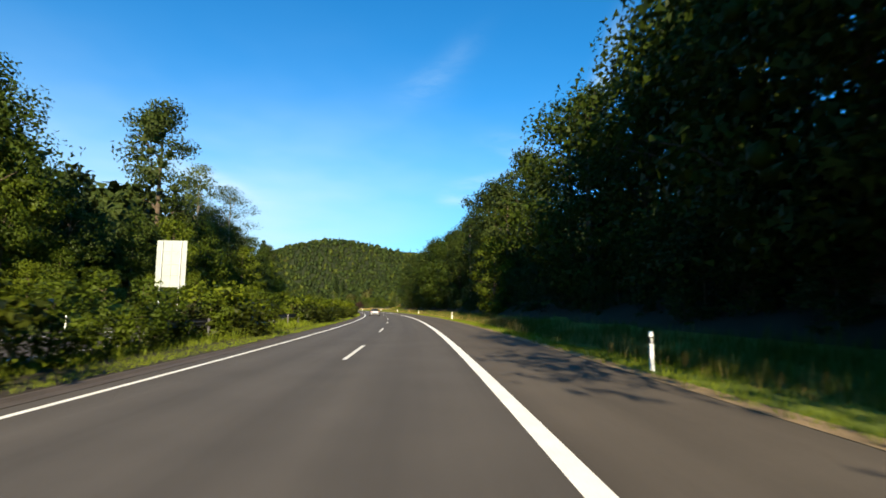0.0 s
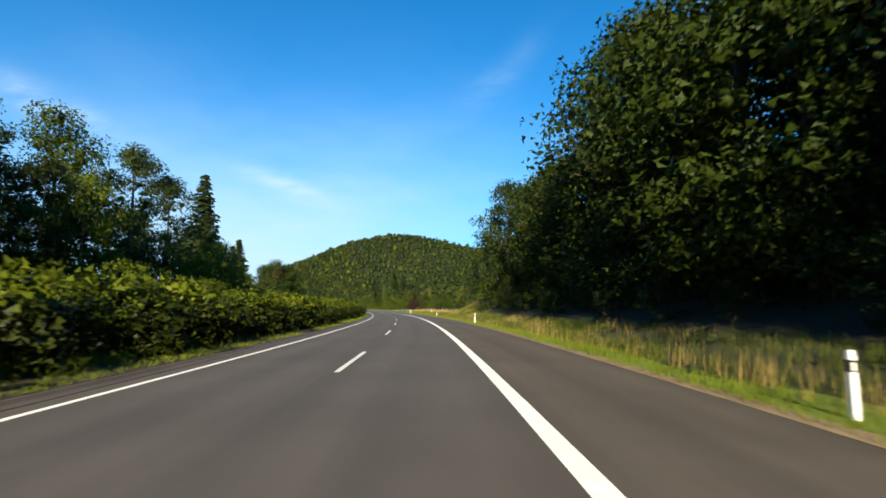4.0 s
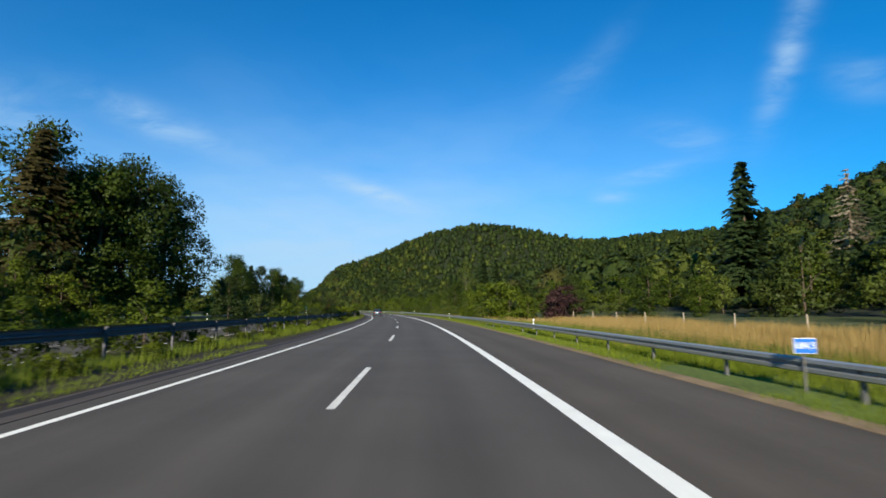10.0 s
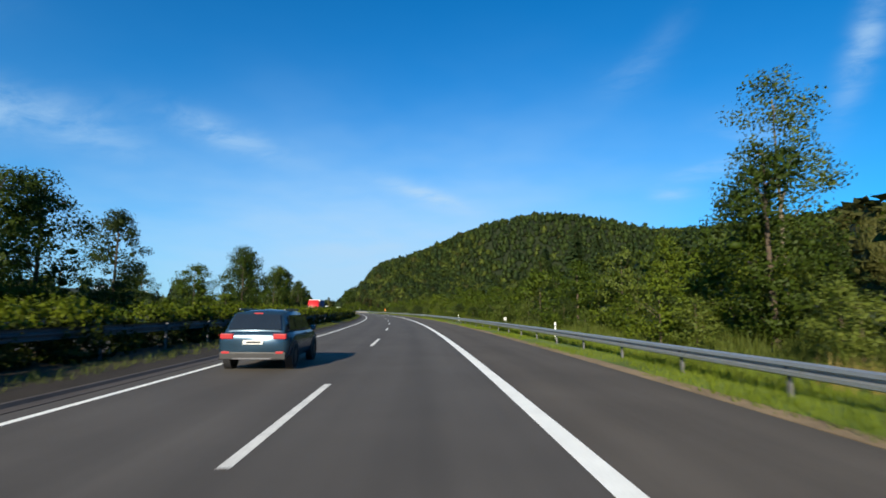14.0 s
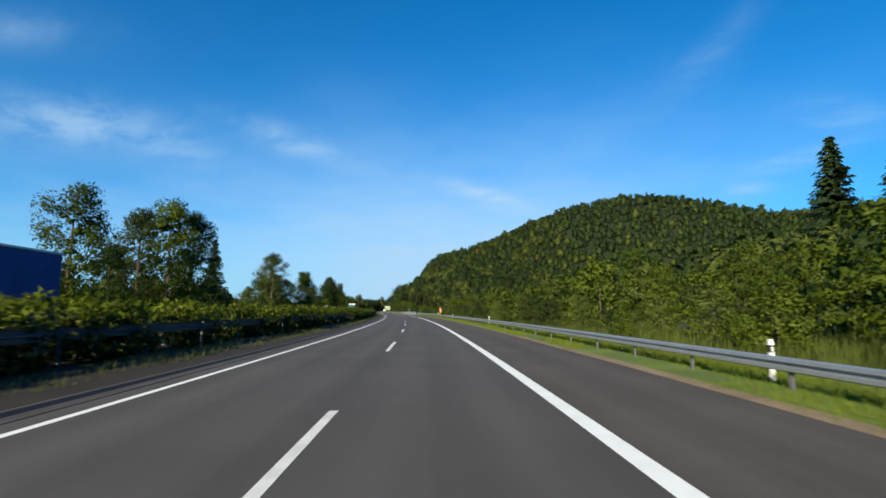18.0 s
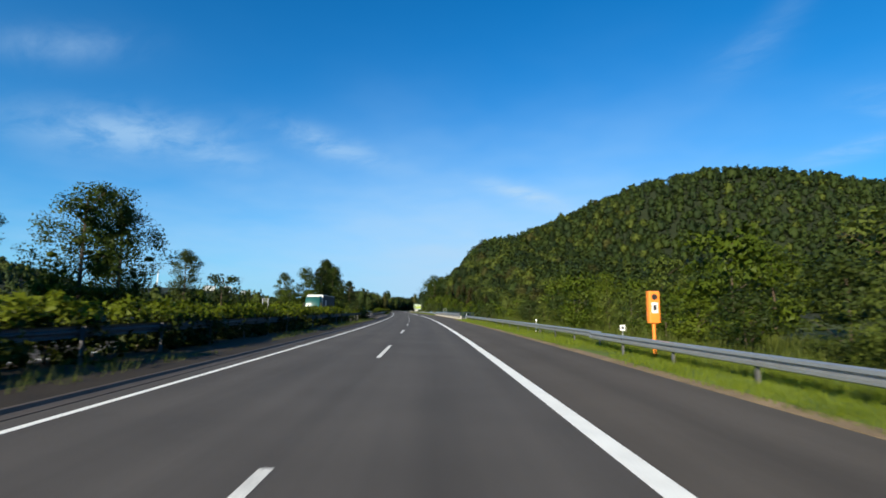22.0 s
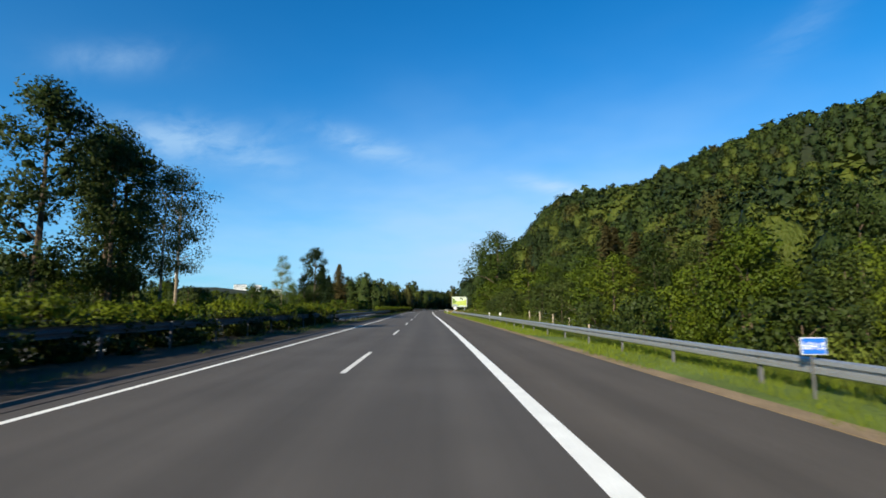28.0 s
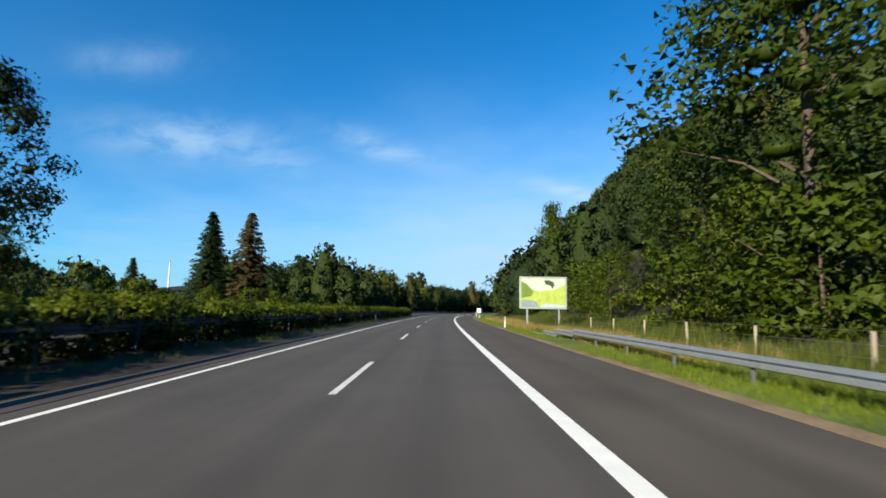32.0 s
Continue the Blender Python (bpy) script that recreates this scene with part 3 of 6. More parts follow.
def limbs(rng, height, r, spread, count, first=0.35, lean=0.0):
    bm = bmesh.new()
    pts = [Vector((lean * z * z * height + 0.12 * r * math.sin(9 * z), 0.1 * r * math.cos(7 * z), z * height)) for z in np.linspace(0, 0.92, 6)]
    rad = [r * (1.25 if i == 0 else 1 - 0.16 * i) for i in range(6)]
    for i in range(5):
        tube(bm, pts[i], pts[i + 1], rad[i], rad[i + 1], 7, False)
    for i in range(count):
        z = first + (0.86 - first) * (i + rng.random()) / count
        base = pts[0].lerp(pts[5], z / 0.92)
        t = rng.random() * 6.28 + i * 2.4
        out = Vector((math.cos(t), math.sin(t), 0.55 + 0.5 * rng.random()))
        q = base + out * spread * (0.5 + 0.4 * rng.random()) * (1.15 - 0.6 * z)
        mid = base.lerp(q, 0.5) + Vector((0, 0, 0.05 * height * rng.random()))
        tube(bm, base, mid, r * 0.36, r * 0.22, 5, False)
        tube(bm, mid, q, r * 0.22, r * 0.06, 5, False)
    return bm


def crown_points(rng, height, width, count, low=0.25, shape="round", lumps=7):
    pts, rs = [], []
    while len(pts) < count:
        z = low + (1 - low) * rng.random()
        k = (z - low) / (1 - low)
        w = {"round": math.sin(math.pi * min(1, 0.12 + 0.86 * k)) ** 0.55, "oval": math.sin(math.pi * (0.08 + 0.88 * k)) ** 0.8,
             "cone": max(0.06, 1 - k) ** 0.75, "hedge": 1.0 - 0.45 * k ** 4, "open": math.sin(math.pi * (0.15 + 0.8 * k)) ** 0.7}[shape]
        t = rng.random() * 2 * math.pi
        w *= 0.80 + 0.20 * math.sin(lumps * t + 5 * k) + 0.12 * math.sin(3 * t + 11 * k)
        rr = 1.06 * rng.random() ** 0.40 if shape != "open" else rng.random() ** 0.35
        pts.append((width / 2 * w * rr * math.cos(t), width / 2 * w * rr * math.sin(t), z * height))
        rs.append([width * rng.uniform(0.11, 0.20)] * 2 + [width * rng.uniform(0.08, 0.14)])
    return pts, rs


def lumps(rng, centres, radii, share=0.5):
    """Dense leafy masses inside a crown: uneven eight-sided bodies."""
    V, F, N = [], [], []
    for c, r in zip(centres, radii):
        k = len(V)
        ring = [(0, -1)] + [(0.85, -0.5)] * 5 + [(0.85, 0.5)] * 5 + [(0, 1)]
        for i, (w, z) in enumerate(ring):
            t = (i - 1) % 5 * 1.2566 + (0.63 if i > 5 else 0)
            d = np.array([w * math.cos(t), w * math.sin(t), z])
            V.append(np.asarray(c) + d * np.asarray(r) * share * rng.uniform(0.7, 1.15))
            N.append(d)
        for i in range(5):
            j = (i + 1) % 5
            F += [(k, k + 1 + j, k + 1 + i), (k + 1 + i, k + 1 + j, k + 6 + i), (k + 1 + j, k + 6 + j, k + 6 + i), (k + 6 + i, k + 6 + j, k + 11)]
    return np.array(V), F, np.array(N)


TREES = {}


def tree_kind(key, name, height, width, leaf, bark, label, clumps, per, size, low, shape, seed, trunk=None, limb=6, three=False, lit_shoots=None, core=1):
    """A tree at the origin: trunk with limbs, and a crown of small leaves. Copies of it are planted."""
    rng = np.random.default_rng(seed)
    ob = tagged(new(name), label, "tree")
    part("trunk", limbs(rng, height, trunk or height * 0.016 + 0.05, width * 0.42, limb, low), bark, ob)
    c, r = crown_points(rng, height, width, clumps, low, shape)
    v, f, soft = leaves(rng, c, r, per, size, three=three)
    count = len(f)
    if core and shape != "open":
        inner = np.asarray(c[::3]) * [0.6, 0.6, 0.9] + [0, 0, 0.03 * height]
        cv, cf, cn = lumps(rng, inner, r[::3], 0.34 * core)
        f = f.tolist() + [tuple(len(v) + i for i in face) for face in cf]
        v, soft = np.concatenate([v, cv]), np.concatenate([soft, cn / np.linalg.norm(cn, axis=1, keepdims=True)])
    crown = mesh_of("crown", v, f, [leaf, lit_shoots] if lit_shoots else leaf, normals=soft)
    # highest leaves take the brighter colour that paints a sunlit top
    if lit_shoots:
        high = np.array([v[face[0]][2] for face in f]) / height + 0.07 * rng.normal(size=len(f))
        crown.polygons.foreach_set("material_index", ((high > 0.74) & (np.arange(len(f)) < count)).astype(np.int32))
    obj("crown", crown, ob)
    TREES[key] = (ob, height)


def spruce_kind(key, height, width, mat, label, seed, levels=24, arms=9, bare=0.06, droop=0.35, size=0.42, name="spruce_tree"):
    rng = np.random.default_rng(seed)
    ob = tagged(new(name), label, "tree")
    bm = bmesh.new()
    tube(bm, (0, 0, 0), (0, 0, height * 0.97), height * 0.014 + 0.05, 0.03, 8)
    part("trunk", bm, M["bark"], ob)
    V = []
    for i in range(levels):
        k = bare + (1 - bare) * i / (levels - 0.3)
        reach = width / 2 * (1 - k) ** 0.75 * rng.uniform(0.88, 1.1) + 0.15
        for j in range(max(4, int(arms * (1 - 0.45 * k)))):
            t = rng.random() * 6.283
            L = reach * rng.uniform(0.65, 1.15)
            steps = max(2, int(L / (size * 0.95)) + 1)
            for q in range(steps):
                g = (q + 0.6) / steps
                x = L * g
                z = k * height - droop * L * g ** 1.4 + 0.22 * L * g ** 3 + rng.normal() * 0.05
                for side in (-1, 1):
                    c = np.array([x * math.cos(t), x * math.sin(t), z]) + rng.normal(size=3) * 0.06
                    a = np.array([math.cos(t + side * 0.6), math.sin(t + side * 0.6), -0.35 + 0.15 * rng.normal()]) * size * rng.uniform(0.7, 1.2)
                    b = np.array([-math.sin(t), math.cos(t), side * 0.5 - 0.3]) * size * 0.33
                    V += [c - a * 0.35, c + b, c + a, c - b]
    v = np.array(V)
    obj("crown", mesh_of("crown", v, np.arange(len(v)).reshape(-1, 4), mat), ob)
    TREES[key] = (ob, height)


tree_kind("oak", "oak_tree", 16, 11, M["leaf_a"], M["bark"], "tall broadleaf tree with dark green leaves", 84, 118, 0.158, 0.07, "round", 11, three=True)
tree_kind("ash", "broadleaf_tree", 18, 10, M["leaf_b"], M["bark"], "tall broadleaf tree with grey-green leaves", 74, 118, 0.158, 0.22, "oval", 12, three=True, core=0.9)
tree_kind("maple", "maple_tree", 14, 10, M["leaf_c"], M["bark"], "broadleaf tree with fresh yellow-green leaves", 80, 118, 0.158, 0.04, "round", 13, three=True)
tree_kind("lime", "broadleaf_tree", 15, 8, M["leaf_c"], M["bark"], "slender conical broadleaf tree, yellow-green", 60, 100, 0.16, 0.05, "cone", 14)
tree_kind("oak_far", "oak_tree", 14, 10, M["leaf_a"], M["bark"], "dense dark green broadleaf tree", 64, 100, 0.165, 0.04, "round", 21, limb=3, three=True)
tree_kind("ash_far", "broadleaf_tree", 15, 9, M["leaf_b"], M["bark"], "dense grey-green broadleaf tree", 64, 100, 0.16, 0.05, "oval", 22, limb=3, three=True, core=1)
tree_kind("maple_far", "maple_tree", 12, 9, M["leaf_c"], M["bark"], "dense light green broadleaf tree", 64, 100, 0.155, 0.03, "round", 23, limb=3, three=True)
tree_kind("birch", "birch_tree", 15, 6.5, M["leaf_d"], M["bark_pale"], "slender birch with thin pale foliage", 90, 80, 0.10, 0.22, "open", 15, trunk=0.16, limb=9)
tree_kind("thin", "broadleaf_tree", 17, 8.5, M["leaf_b"], M["bark_pale"], "thin open tree with bare trunk and airy crown", 70, 100, 0.12, 0.30, "open", 16, trunk=0.2, limb=9)
tree_kind("bush", "hazel_shrub", 4.5, 4.8, M["leaf_b"], M["bark"], "loose green roadside shrub on the verge", 40, 62, 0.098, 0.0, "round", 31, trunk=0.06, limb=4, three=True)
tree_kind("bush_light", "roadside_shrub", 4.0, 4.6, M["leaf_c"], M["bark"], "bright yellow-green roadside shrub", 40, 62, 0.098, 0.0, "round", 32, trunk=0.05, limb=4, three=True)
tree_kind("bush_willow", "willow_shrub", 5.5, 5.2, M["leaf_d"], M["bark"], "tall grey-green willow shrub", 44, 62, 0.098, 0.0, "oval", 33, trunk=0.06, limb=4, three=True)
tree_kind("bush_far", "hazel_shrub", 4.5, 4.8, M["leaf_b"], M["bark"], "loose dark green shrub away from the road", 34, 70, 0.115, 0.0, "round", 35, trunk=0.06, limb=3, three=True)
tree_kind("willow_far", "willow_shrub", 5.2, 5.0, M["leaf_d"], M["bark"], "grey-green willow shrub away from the road", 34, 70, 0.115, 0.0, "round", 36, trunk=0.06, limb=3, three=True)
tree_kind("light_far", "roadside_shrub", 4.2, 4.6, M["leaf_c"], M["bark"], "yellow-green shrub away from the road", 34, 70, 0.11, 0.0, "round", 37, trunk=0.06, limb=3, three=True)
tree_kind("bush_red", "copper_shrub", 4.0, 4.2, M["leaf_red"], M["bark"], "dark copper-leaved ornamental shrub", 40, 70, 0.11, 0.0, "round", 34, trunk=0.05, limb=4, three=True)
spruce_kind("spruce", 20, 10.5, M["needle"], "dark green spruce with drooping branches", 41, levels=46, arms=19, size=0.60)
spruce_kind("spruce_slim", 18, 8.0, M["needle"], "slim dark green spruce", 42, levels=44, arms=17, size=0.56)
spruce_kind("spruce_brown", 17, 9.0, M["needle_red"], "browning conifer with rusty needles", 43, levels=42, arms=18, droop=0.2, size=0.58)
spruce_kind("dead", 20, 9.0, M["bark_pale"], "dead grey conifer with bare drooping twigs", 44, levels=30, arms=9, droop=0.5, size=0.34, name="dead_tree")
tree_kind("hedge_a", "hedge_shrub", 1.75, 3.2, M["leaf_hedge_shaded"], M["bark"], "dense green median hedge shrub, lit top and shaded sides in its colours", 50, 48, 0.085, 0.0, "hedge", 51, trunk=0.03, limb=3, three=True, lit_shoots=M["leaf_shoot_lit"])
tree_kind("hedge_b", "hedge_shrub", 1.7, 3.1, M["leaf_hedge_shaded"], M["bark"], "dense dark median hedge shrub, shade and lit top in its colours", 50, 48, 0.085, 0.0, "hedge", 52, trunk=0.03, limb=3, three=True, lit_shoots=M["leaf_shoot_lit"])
tree_kind("hedge_c", "hedge_shrub", 2.3, 2.2, M["leaf_c"], M["bark"], "taller shrub standing in the median hedge", 40, 32, 0.10, 0.0, "oval", 53, trunk=0.03, limb=4, three=True)
PLANTED = set()
RNG = np.random.default_rng(7)


def plant(key, s, u, height, turn=None, wide=1.0, group=""):
    src, h = TREES[key]
    k = height / h
    x, y, _ = W(s, u)
    z = float(land_height(np.array([x]), np.array([y]), np.array([float(s)]), np.array([float(u)]))[0]) if abs(u + 6.5) > 16.5 else 0.06
    m = pose(x, y, z - 0.06, 0, 0, RNG.random() * 360 if turn is None else turn)
    sc = Matrix.Diagonal((k * wide, k * wide, k, 1))
    if key in PLANTED:
        ob = copy_thing(src, m)
    else:
        ob = src
        PLANTED.add(key)
        ob.matrix_basis = m
    ob.matrix_basis = m @ sc
    if group:
        ob["group"] = group
    return ob


# trees that stand out
for row in [("spruce", 327, -52, 29), ("spruce_brown", 331, -36.5, 20), ("oak", 334, -39, 21), ("oak", 343, -32.5, 20), ("oak", 341, -38, 18), ("ash", 415, -38, 14), ("ash", 420, -33, 12.5), ("oak", 431, -31.4, 12.5),
            ("oak", 548, -31, 12.8), ("maple", 572, -33, 16), ("ash", 562, -32, 13), ("spruce_slim", 650, -53, 21.5), ("birch", 622, -32, 13.5), ("oak", 663, -29.1, 13.2), ("ash", 776, -39, 12.5),
            ("oak", 784, -33.3, 15), ("ash", 788, -29, 15), ("oak", 791, -25.5, 16), ("thin", 847, -32, 21), ("thin", 841, -31, 19), ("ash", 833, -33, 21), ("ash", 829, -30, 18), ("birch", 908, -35, 14.5), ("ash", 923, -30, 18), ("spruce_brown", 846, 27, 12), ("spruce_brown", 851, 30, 12),
            ("spruce", 979, -41, 19), ("spruce_brown", 981, -34.6, 19.3), ("spruce", 969, -36, 14),
            ("ash", 69, 19.6, 20), ("maple", 62, 13.2, 9.5), ("oak", 3, 13.4, 17), ("oak", -9, 12.8, 17), ("oak", 13, 15, 17), ("thin", 87, 14.5, 16), ("thin", 92, 19, 19), ("oak", 128, 16, 17), ("oak", 142, 16, 18),
            ("spruce_slim", 353, 56.5, 24), ("dead", 345, 67, 20), ("birch", 415, 22.4, 15), ("oak", 411, 18.5, 9.5), ("oak", 46, -36, 20), ("oak", 51, -41, 18), ("spruce_slim", 651, -37, 13), ("oak", 646, -35, 11), ("oak", 653, -40, 12), ("bush", 690.5, -8.2, 2.9), ("bush_light", 693, -8.3, 2.3), ("bush", 688, -8.4, 2.2), ("spruce", 519, 44, 17), ("ash", 512, 40, 14),
            ("lime", 994, 24, 22), ("oak", 926, 22, 15, 70, 1.0), ("oak", 914, 21.5, 21, 40, 1.25), ("maple", 805, 20, 8.5), ("bush_red", 352, 24, 4.6), ("bush_red", 356, 27, 5.5), ("bush_red", 391, 26, 4.4),
            ("oak", 436, -31, 13.5), ("ash", 447, -30, 12), ("oak", 500, -30, 14.5), ("ash", 575, -31, 15), ("ash", 380, -33, 7), ("ash", 386, -33, 8), ("oak", 410, -36, 12), ("oak", 391, -33, 12.8), ("oak", 352, -33, 20), ("oak", 357, -33.5, 17.5), ("ash", 349, -41, 20), ("oak", 134, -40, 19), ("ash", 141, -38, 18), ("oak", 148, -42, 19), ("oak", 155, -39, 17), ("oak", 127, -42, 20), ("oak", 120, -44, 21), ("ash", 165, -44, 18), ("spruce", 416, -35, 13), ("oak", 492, -28, 13),
            ("oak", 657, -29, 12.5), ("ash", 680, -30, 9), ("ash", 704, -34, 9), ("birch", 634, -33, 10.5), ("spruce_slim", 644, -34, 10.5), ("ash", 648, -32, 9.5), ("ash", 915, -31, 10), ("spruce", 956, -40, 8), ("ash", 822, -32, 21), ("ash", 835, -32.5, 20),
            ("spruce_slim", 750, -45, 9), ("ash", 615, -29, 13.5), ("ash", 288, -38, 15), ("oak", 292, -32, 11.5), ("spruce", 284, -45, 17), ("spruce_slim", 291, -46, 16.5), ("oak", 169, -38, 19), ("ash", 194, -36, 18), ("spruce", 240, -38, 14),
            ("oak", 338, -34, 18.5), ("oak", 347, -36, 18), ("ash", 160, -33, 13), ("ash", 85, -37, 30), ("birch", 114, -40, 27), ("thin", 121, -35, 26), ("spruce_slim", 219, -39, 25), ("ash", 178, -34, 19)]:
    plant(*row)


# a pair of old spruces standing above the roadside shrubs
for x, y, top in ((-104.6, 611.7, 41.0), (-95.0, 607.0, 36.0)):
    s_at, u_at = (float(c[0]) for c in road_uv(np.array([x]), np.array([y])))
    plant("spruce", s_at, u_at, min(34.0, top - float(land_height(np.array([x]), np.array([y]))[0])), wide=0.9)


def fill(keys, s0, s1, step, u0, u1, h0, h1, group="", wide=1.0, skip=()):
    s = s0
    while s < s1:
        if not any(a < s < b for a, b in skip):
            plant(keys[RNG.integers(len(keys))], s + RNG.uniform(-0.3, 0.3) * step, RNG.uniform(u0, u1), RNG.uniform(h0, h1), wide=wide * RNG.uniform(0.85, 1.2), group=group)
        s += step


# wood beside the first stretch, right and left
fill(["oak", "ash", "oak"], -24, 190, 6.0, 15.5, 18, 13, 18, "wood edge", skip=((44, 66), (72, 102)))
fill(["oak_far", "ash_far"], -30, 196, 6.5, 19, 24, 14, 19, "wood", skip=((47, 63), (82, 100)))
fill(["oak_far", "ash_far"], 66, 104, 4.5, 19, 25, 8.5, 11.5, "wood edge")
fill(["oak_far", "bush"], -10, 190, 3.4, 14, 16, 2.8, 5.0, "wood edge")
fill(["bush", "bush"], -10, 190, 6, 13.2, 14.5, 1.6, 2.6, "shrubs at the wood's edge")
fill(["oak_far", "maple_far", "maple_far"], -5, 232, 7, -36, -31, 8, 14, "wood")
fill(["light_far", "light_far", "maple_far"], 0, 330, 5.0, -30, -25.5, 3.0, 6.0, "shrubs")
fill(["spruce", "spruce_slim", "ash_far"], 236, 325, 10, -62, -48, 17, 25, "conifers")
fill(["maple_far", "bush_far", "oak_far"], 235, 335, 8, -42, -31, 6, 11, "shrubs")
# open stretch, left
fill(["bush_far", "light_far", "willow_far"], 352, 700, 7.5, -32, -25.5, 2.6, 4.6, "shrubs")
fill(["oak_far", "ash_far", "maple_far"], 366, 690, 21, -48, -33, 6, 10, "trees")
fill(["ash_far", "oak_far", "spruce_slim"], 380, 680, 34, -80, -52, 9, 13, "trees")
fill(["bush_far", "maple_far", "light_far"], 765, 1000, 3.6, -36, -26, 2.8, 5.0, "shrubs")
fill(["oak_far", "ash_far", "maple_far"], 780, 960, 26, -60, -38, 5, 9, "trees")
# meadow and shrubs, right
fill(["oak_far", "maple_far", "ash_far", "spruce", "ash_far", "oak_far"], 236, 350, 4.2, 54, 76, 6, 10, "trees behind the meadow")
fill(["bush_far", "willow_far", "maple_far"], 300, 350, 7, 40, 55, 4, 9, "shrubs")
fill(["bush_far", "willow_far", "bush_far"], 240, 350, 4.5, 52, 60, 3, 5, "shrubs")
fill(["bush_willow", "bush_light", "bush_willow", "bush"], 362, 698, 3.0, 12.6, 17, 1.8, 3.4, "roadside shrubs")
fill(["willow_far", "light_far", "light_far", "maple_far"], 358, 698, 4.2, 18.5, 26, 4.0, 7.0, "roadside shrubs")
fill(["maple_far", "ash_far", "oak_far"], 350, 695, 15, 28, 40, 6, 10, "trees")
fill(["willow_far", "maple_far", "bush_far", "light_far"], 345, 700, 6, 40, 62, 5, 8, "shrubs")
fill(["willow_far", "bush_far", "light_far"], 352, 412, 2.6, 19, 40, 3, 5, "shrubs")
# hillside, right
fill(["bush_far", "maple_far", "light_far"], 694, 790, 4, -44, -29, 6, 9, "trees below the bridge")
fill(["maple", "bush_light", "bush"], 752, 800, 4.5, 16, 22, 5.2, 7.0, "trees below the bridge")
fill(["maple_far", "oak_far"], 778, 805, 5, 25, 34, 7, 9, "trees below the bridge")
fill(["bush_light", "bush"], 702, 730, 3.5, 15, 22, 6.0, 8.0, "shrubs below the bridge")
fill(["bush_light", "bush"], 730, 752, 6, 16, 22, 3.6, 4.6, "shrubs below the bridge")
fill(["bush_light", "bush"], 772, 900, 4.6, 13, 17, 2.4, 4.5, "roadside shrubs")
fill(["maple_far", "light_far", "maple_far", "ash_far"], 790, 985, 5.5, 19, 26, 5, 8.5, "hillside trees")
fill(["oak_far", "ash_far", "spruce_slim", "spruce_brown"], 792, 960, 7.5, 27, 37, 7, 11, "hillside trees")
fill(["light_far", "bush_far", "willow_far"], 796, 905, 4.0, 17, 24, 3.0, 4.8, "roadside shrubs")
# hedge in the median
GAPS = ((35, 43), (672, 689), (286, 345), (366, 384), (697, 758), (832, 893), (60, 68), (243, 250))
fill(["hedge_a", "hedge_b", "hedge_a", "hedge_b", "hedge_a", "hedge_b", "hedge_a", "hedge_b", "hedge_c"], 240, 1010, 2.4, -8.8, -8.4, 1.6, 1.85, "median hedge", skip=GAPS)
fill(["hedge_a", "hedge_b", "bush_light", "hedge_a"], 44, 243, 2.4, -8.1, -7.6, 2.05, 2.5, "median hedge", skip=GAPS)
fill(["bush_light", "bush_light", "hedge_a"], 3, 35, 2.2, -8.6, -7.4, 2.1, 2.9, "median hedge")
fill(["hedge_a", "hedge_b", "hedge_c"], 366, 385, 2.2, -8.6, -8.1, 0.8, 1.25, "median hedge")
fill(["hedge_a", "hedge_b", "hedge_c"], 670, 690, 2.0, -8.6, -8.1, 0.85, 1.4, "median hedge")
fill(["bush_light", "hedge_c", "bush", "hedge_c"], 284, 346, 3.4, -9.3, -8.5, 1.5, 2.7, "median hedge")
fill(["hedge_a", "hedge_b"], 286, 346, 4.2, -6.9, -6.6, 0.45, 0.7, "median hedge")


# woods on the hills: one mass of small crowns
def open_to_road(x, y, z):
    """Whether the land hides a place from all of the road."""
    seen = np.zeros(len(x), bool)
    for s in range(0, 901, 150):
        px, py, pz = W(s, 1.5, 1.6)
        clear = np.ones(len(x), bool)
        for k in np.linspace(0.3, 0.97, 22):
            qx, qy = px + (x - px) * k, py + (y - py) * k
            i = np.clip(np.searchsorted(gx, qx), 0, len(gx) - 1)
            j = np.clip(np.searchsorted(gy, qy), 0, len(gy) - 1)
            clear &= GZ[j, i] < pz + (z + 14 - pz) * k + 2.0
        seen |= clear
    return seen


